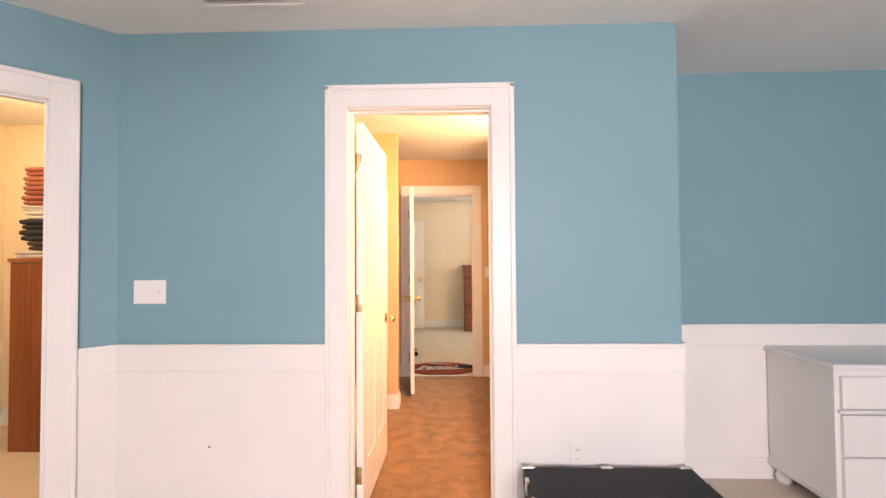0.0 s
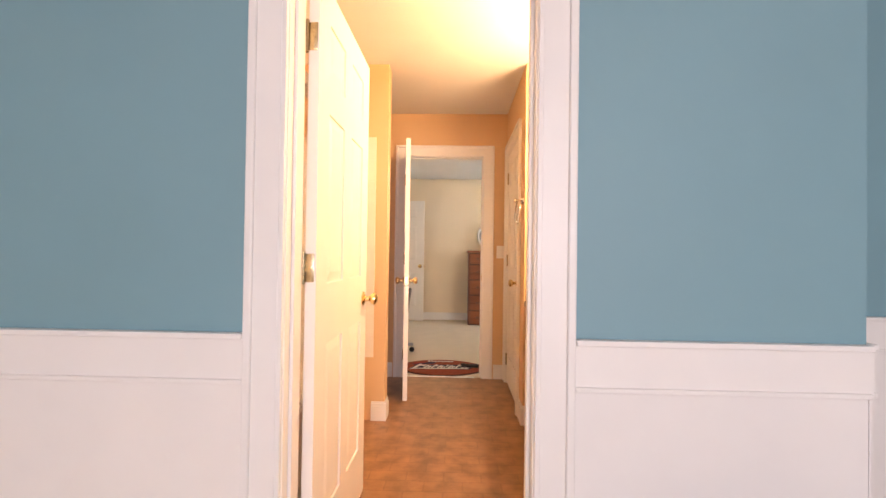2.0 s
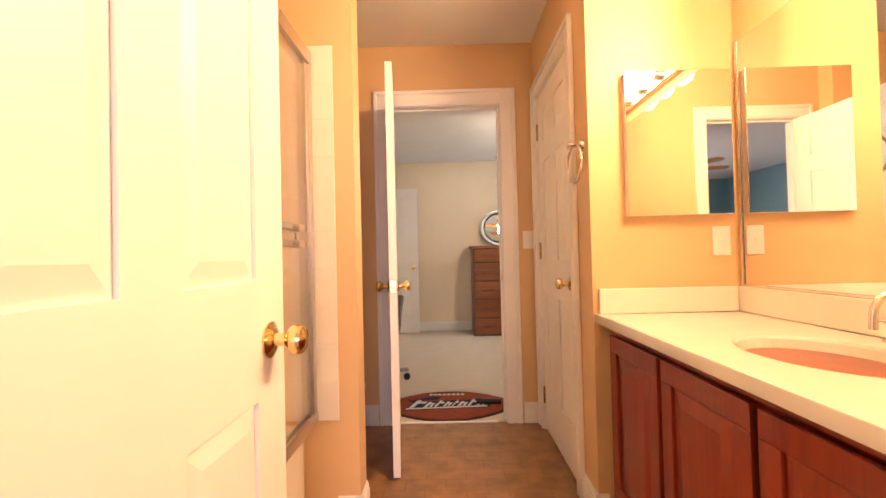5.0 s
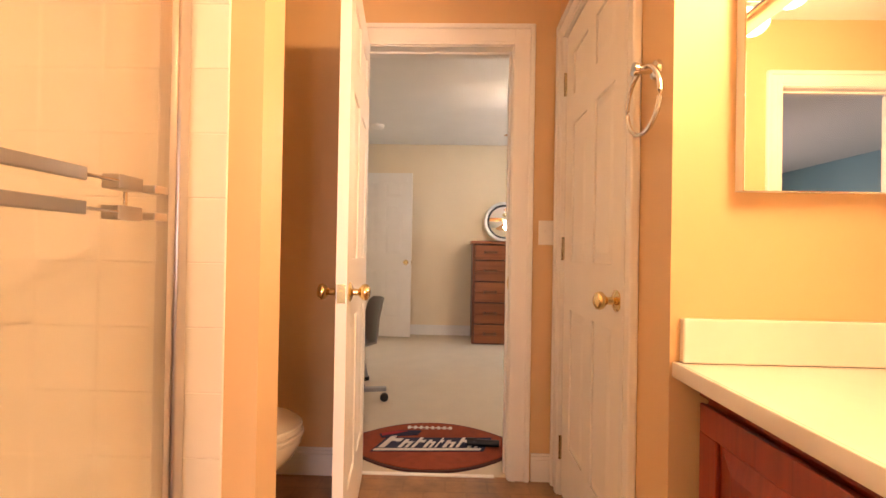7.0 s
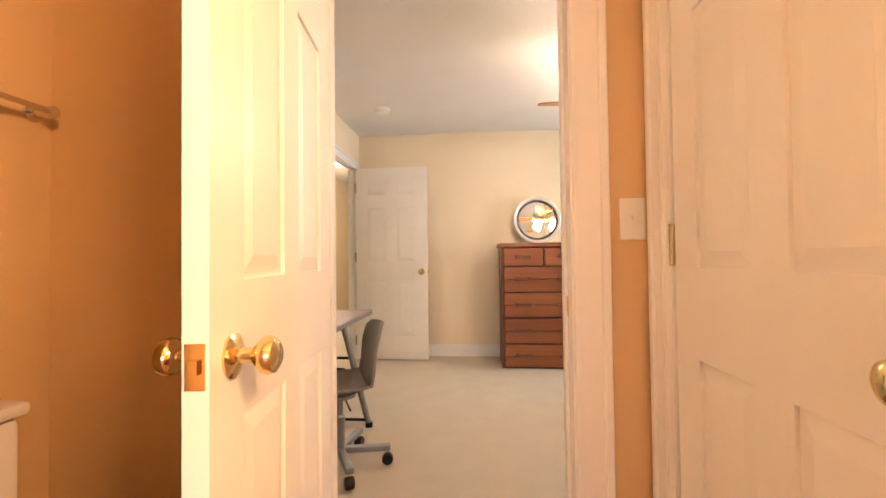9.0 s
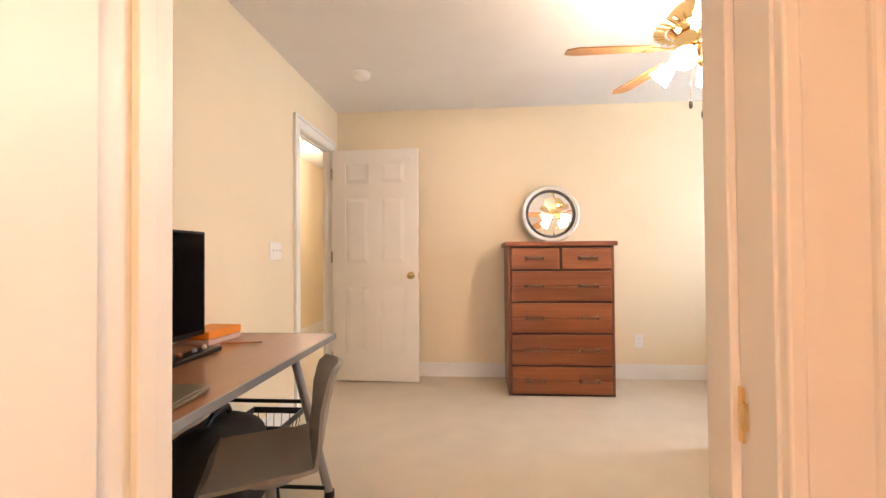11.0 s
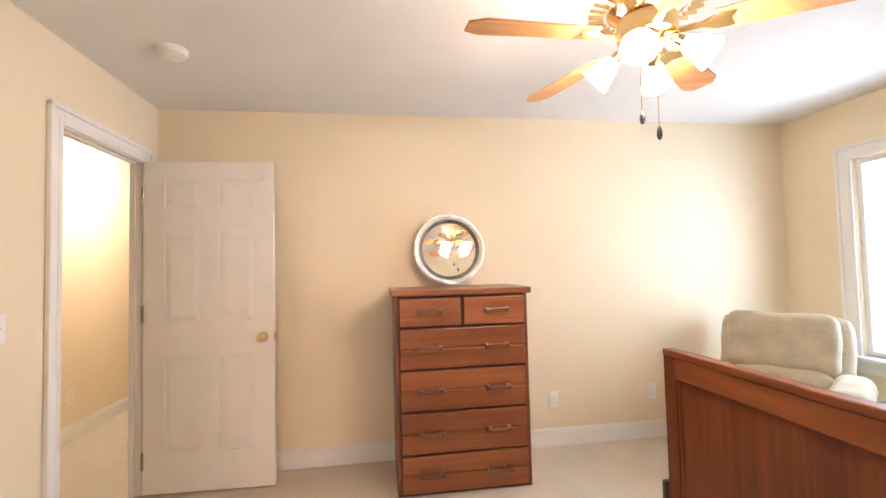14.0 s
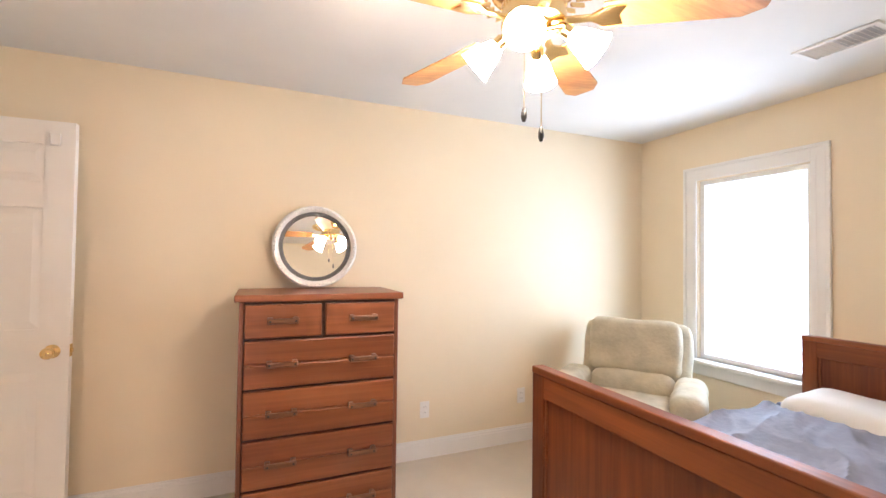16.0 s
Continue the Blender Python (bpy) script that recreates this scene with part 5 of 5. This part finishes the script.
part("eraser", tube([(-0.092, 0, 0), (-0.08, 0, 0)], 0.0038, 6), mat("pink_rubber", (0.55, 0.2, 0.18), 0.8), pn)

# wire basket with a white liner
wb = thing("waste_basket", (-0.80, 8.20, 0.002), "black wire waste basket with white liner", "waste basket")
for z, k in ((0.005, 0.10), (0.09, 0.112), (0.18, 0.124), (0.27, 0.136)):
    part("ring_wire", tube([(-k, -k, z), (k, -k, z), (k, k, z), (-k, k, z)], 0.005 if z > 0.2 else 0.003, 6, closed=True), M_BLACK, wb)
for i in range(24):
    s, f = i // 6, (i % 6 + 0.5) / 6 * 2 - 1
    c, q = ((1, 0), (0, 1), (-1, 0), (0, -1))[s], ((0, 1), (1, 0), (0, 1), (1, 0))[s]
    part("upright_wire", tube([((c[0] + q[0] * f) * k, (c[1] + q[1] * f) * k, z) for k, z in ((0.10, 0.005), (0.136, 0.27))], 0.0018, 5), M_BLACK, wb)
part("rim_band", boxes((-0.139, -0.139, 0.25, 0.139, -0.135, 0.283), (-0.139, 0.135, 0.25, 0.139, 0.139, 0.283), (-0.139, -0.135, 0.25, -0.135, 0.135, 0.283), (0.135, -0.135, 0.25, 0.139, 0.135, 0.283)), M_BLACK, wb)
part("liner", cushion(-0.092, -0.092, 0.01, 0.092, 0.092, 0.19, 0.5, 0.012, 9), M_PILLOW, wb, "crumpled white liner", True)
bg = thing("black_bag", (-0.76, 7.70, 0.002), "slumped black bag on the floor under the desk", "bag")
part("sack", cushion(-0.16, -0.24, 0, 0.16, 0.22, 0.45, 0.9, 0.03, 11, 2), mat("black_bag_fabric", (0.012, 0.012, 0.015), 0.7, vary=0.3, scale=9, bump=0.5, bump_scale=60), bg, "", True)
part("strap", tube([(0.0, -0.12, 0.41), (0.02, -0.05, 0.49), (0.02, 0.05, 0.49), (0.0, 0.12, 0.41)], 0.012, 8), M_BLACK, bg, "", True)

# swivel chair: plastic shell facing the desk
ch = thing("swivel_chair", (-0.41, 7.45, 0.002), "grey plastic shell swivel chair on castors at the desk", "office chair", rz=24)


def shell_point(u, v):
    """u across -1..1, v from the seat's front lip 0 to the top of the back 1."""
    path = [(-0.20, 0.385), (-0.175, 0.405), (-0.05, 0.395), (0.08, 0.39), (0.14, 0.415), (0.17, 0.495), (0.195, 0.62), (0.215, 0.70), (0.235, 0.735)]
    s = v * (len(path) - 1)
    i = min(int(s), len(path) - 2)
    f = s - i
    x = path[i][0] * (1 - f) + path[i + 1][0] * f
    z = path[i][1] * (1 - f) + path[i + 1][1] * f
    half = 0.21 - 0.02 * v - 0.06 * max(0, v - 0.85) / 0.15
    up = max(0, 1 - abs(v - 0.35) * 2.5)
    return Vector((x - 0.035 * u * u * (v > 0.5) * min(1, (v - 0.5) * 4), half * u, z + 0.05 * u * u * (up if v < 0.75 else 0)))


bm = bmesh.new()
g = [[bm.verts.new(shell_point(-1 + 2 * i / 12, j / 24)) for i in range(13)] for j in range(25)]
for j in range(24):
    for i in range(12):
        bm.faces.new((g[j][i], g[j][i + 1], g[j + 1][i + 1], g[j + 1][i]))
bmesh.ops.recalc_face_normals(bm, faces=bm.faces)
bmesh.ops.solidify(bm, geom=bm.faces[:], thickness=0.012)
part("shell", bm, M_GREYPLASTIC, ch, "", True)
part("column", lathe([(0, 0.09), (0.028, 0.09), (0.028, 0.26), (0.018, 0.27), (0.018, 0.355), (0.09, 0.365), (0.09, 0.38), (0, 0.38)], 18), M_GREYPAINT, ch, "", True)
for k in range(5):
    a = -14 + 72 * k
    m = pose(0, 0, 0, 0, 0, a)
    bm = boxes((0.02, -0.02, 0.075, 0.26, 0.02, 0.105), bevel=0.006)
    bmesh.ops.transform(bm, matrix=m, verts=bm.verts)
    arm = part("base_arm", bm, M_GREYPAINT, ch, "grey metal base arm")
    cst = part("castor", lathe([(0, -0.022), (0.024, -0.022), (0.029, -0.016), (0.029, 0.016), (0.024, 0.022), (0, 0.022)], 18, m @ pose(0.245, 0, 0.030, 90)), M_BLACK, arm, "black castor", True)
part("height_lever", tube([(0.02, -0.03, 0.365), (0.03, -0.20, 0.35)], 0.005, 8), M_BLACK, ch, "", True)

hl = thing("hall_ceiling_light", (-1.6, 11.0, CEIL), "lit round hall ceiling light", "lamp")
part("base", lathe([(0, 0), (0.15, 0), (0.15, -0.025), (0, -0.025)], 28), M_BRASS, hl, "", True)
part("bowl_shade", lathe([(0.135, -0.026), (0.12, -0.06), (0.07, -0.095), (0, -0.11)], 28), M_HALLSHADE, hl, "glowing frosted bowl", True)

# ---- wall tiles round the tub ----
S, G = 0.152, 0.0018
tile_bm = boxes((-S / 2 + G / 2, -S / 2 + G / 2, 0, S / 2 - G / 2, S / 2 - G / 2, 0.007), bevel=0.0015)
tile_mesh = bpy.data.meshes.new("tile")
tile_bm.to_mesh(tile_mesh)
tile_bm.free()
tile_mesh.materials.append(M_TILE)
half_bm = boxes((-S / 4 + G / 2, -S / 2 + G / 2, 0, S / 4 - G / 2, S / 2 - G / 2, 0.007), bevel=0.002)
half_mesh = bpy.data.meshes.new("tile_edge")
half_bm.to_mesh(half_mesh)
half_bm.free()
half_mesh.materials.append(M_TILE)


def tiled(name, origin, across, cols, rows, out, edge=False):
    c, o = Vector(across), Vector(out)
    bm = bmesh.new()
    back = Matrix((c, UP, o)).transposed().to_4x4()
    back.translation = origin
    w = cols * S + (S / 2 if edge else 0)
    box(bm, 0, 0, 0.0005, w, rows * S, 0.004, m=back)
    wall = structure(name, bm, M_GROUT, "white glazed square wall tiles above the tub", "wall tiles")
    for i in range(cols):
        for j in range(rows):
            t = new("tile", tile_mesh)
            t.parent = wall
            t.matrix_basis = back @ pose((i + 0.5) * S, (j + 0.5) * S, -0.0015)
    if edge:
        for j in range(rows):
            t = new("tile", half_mesh)
            t.parent = wall
            t.matrix_basis = back @ pose(cols * S + S / 4, min((j + 1.0) * S, rows * S - S / 2), 0.003 if j < rows - 1 else 0.0028)


tiled("tile_wall_1", (-0.985, 5.40, 0.432), (1, 0, 0), 5, 10, (0, -1, 0))
tiled("tile_wall_2", (-1.0, 3.88, 0.432), (0, 1, 0), 10, 10, (1, 0, 0))
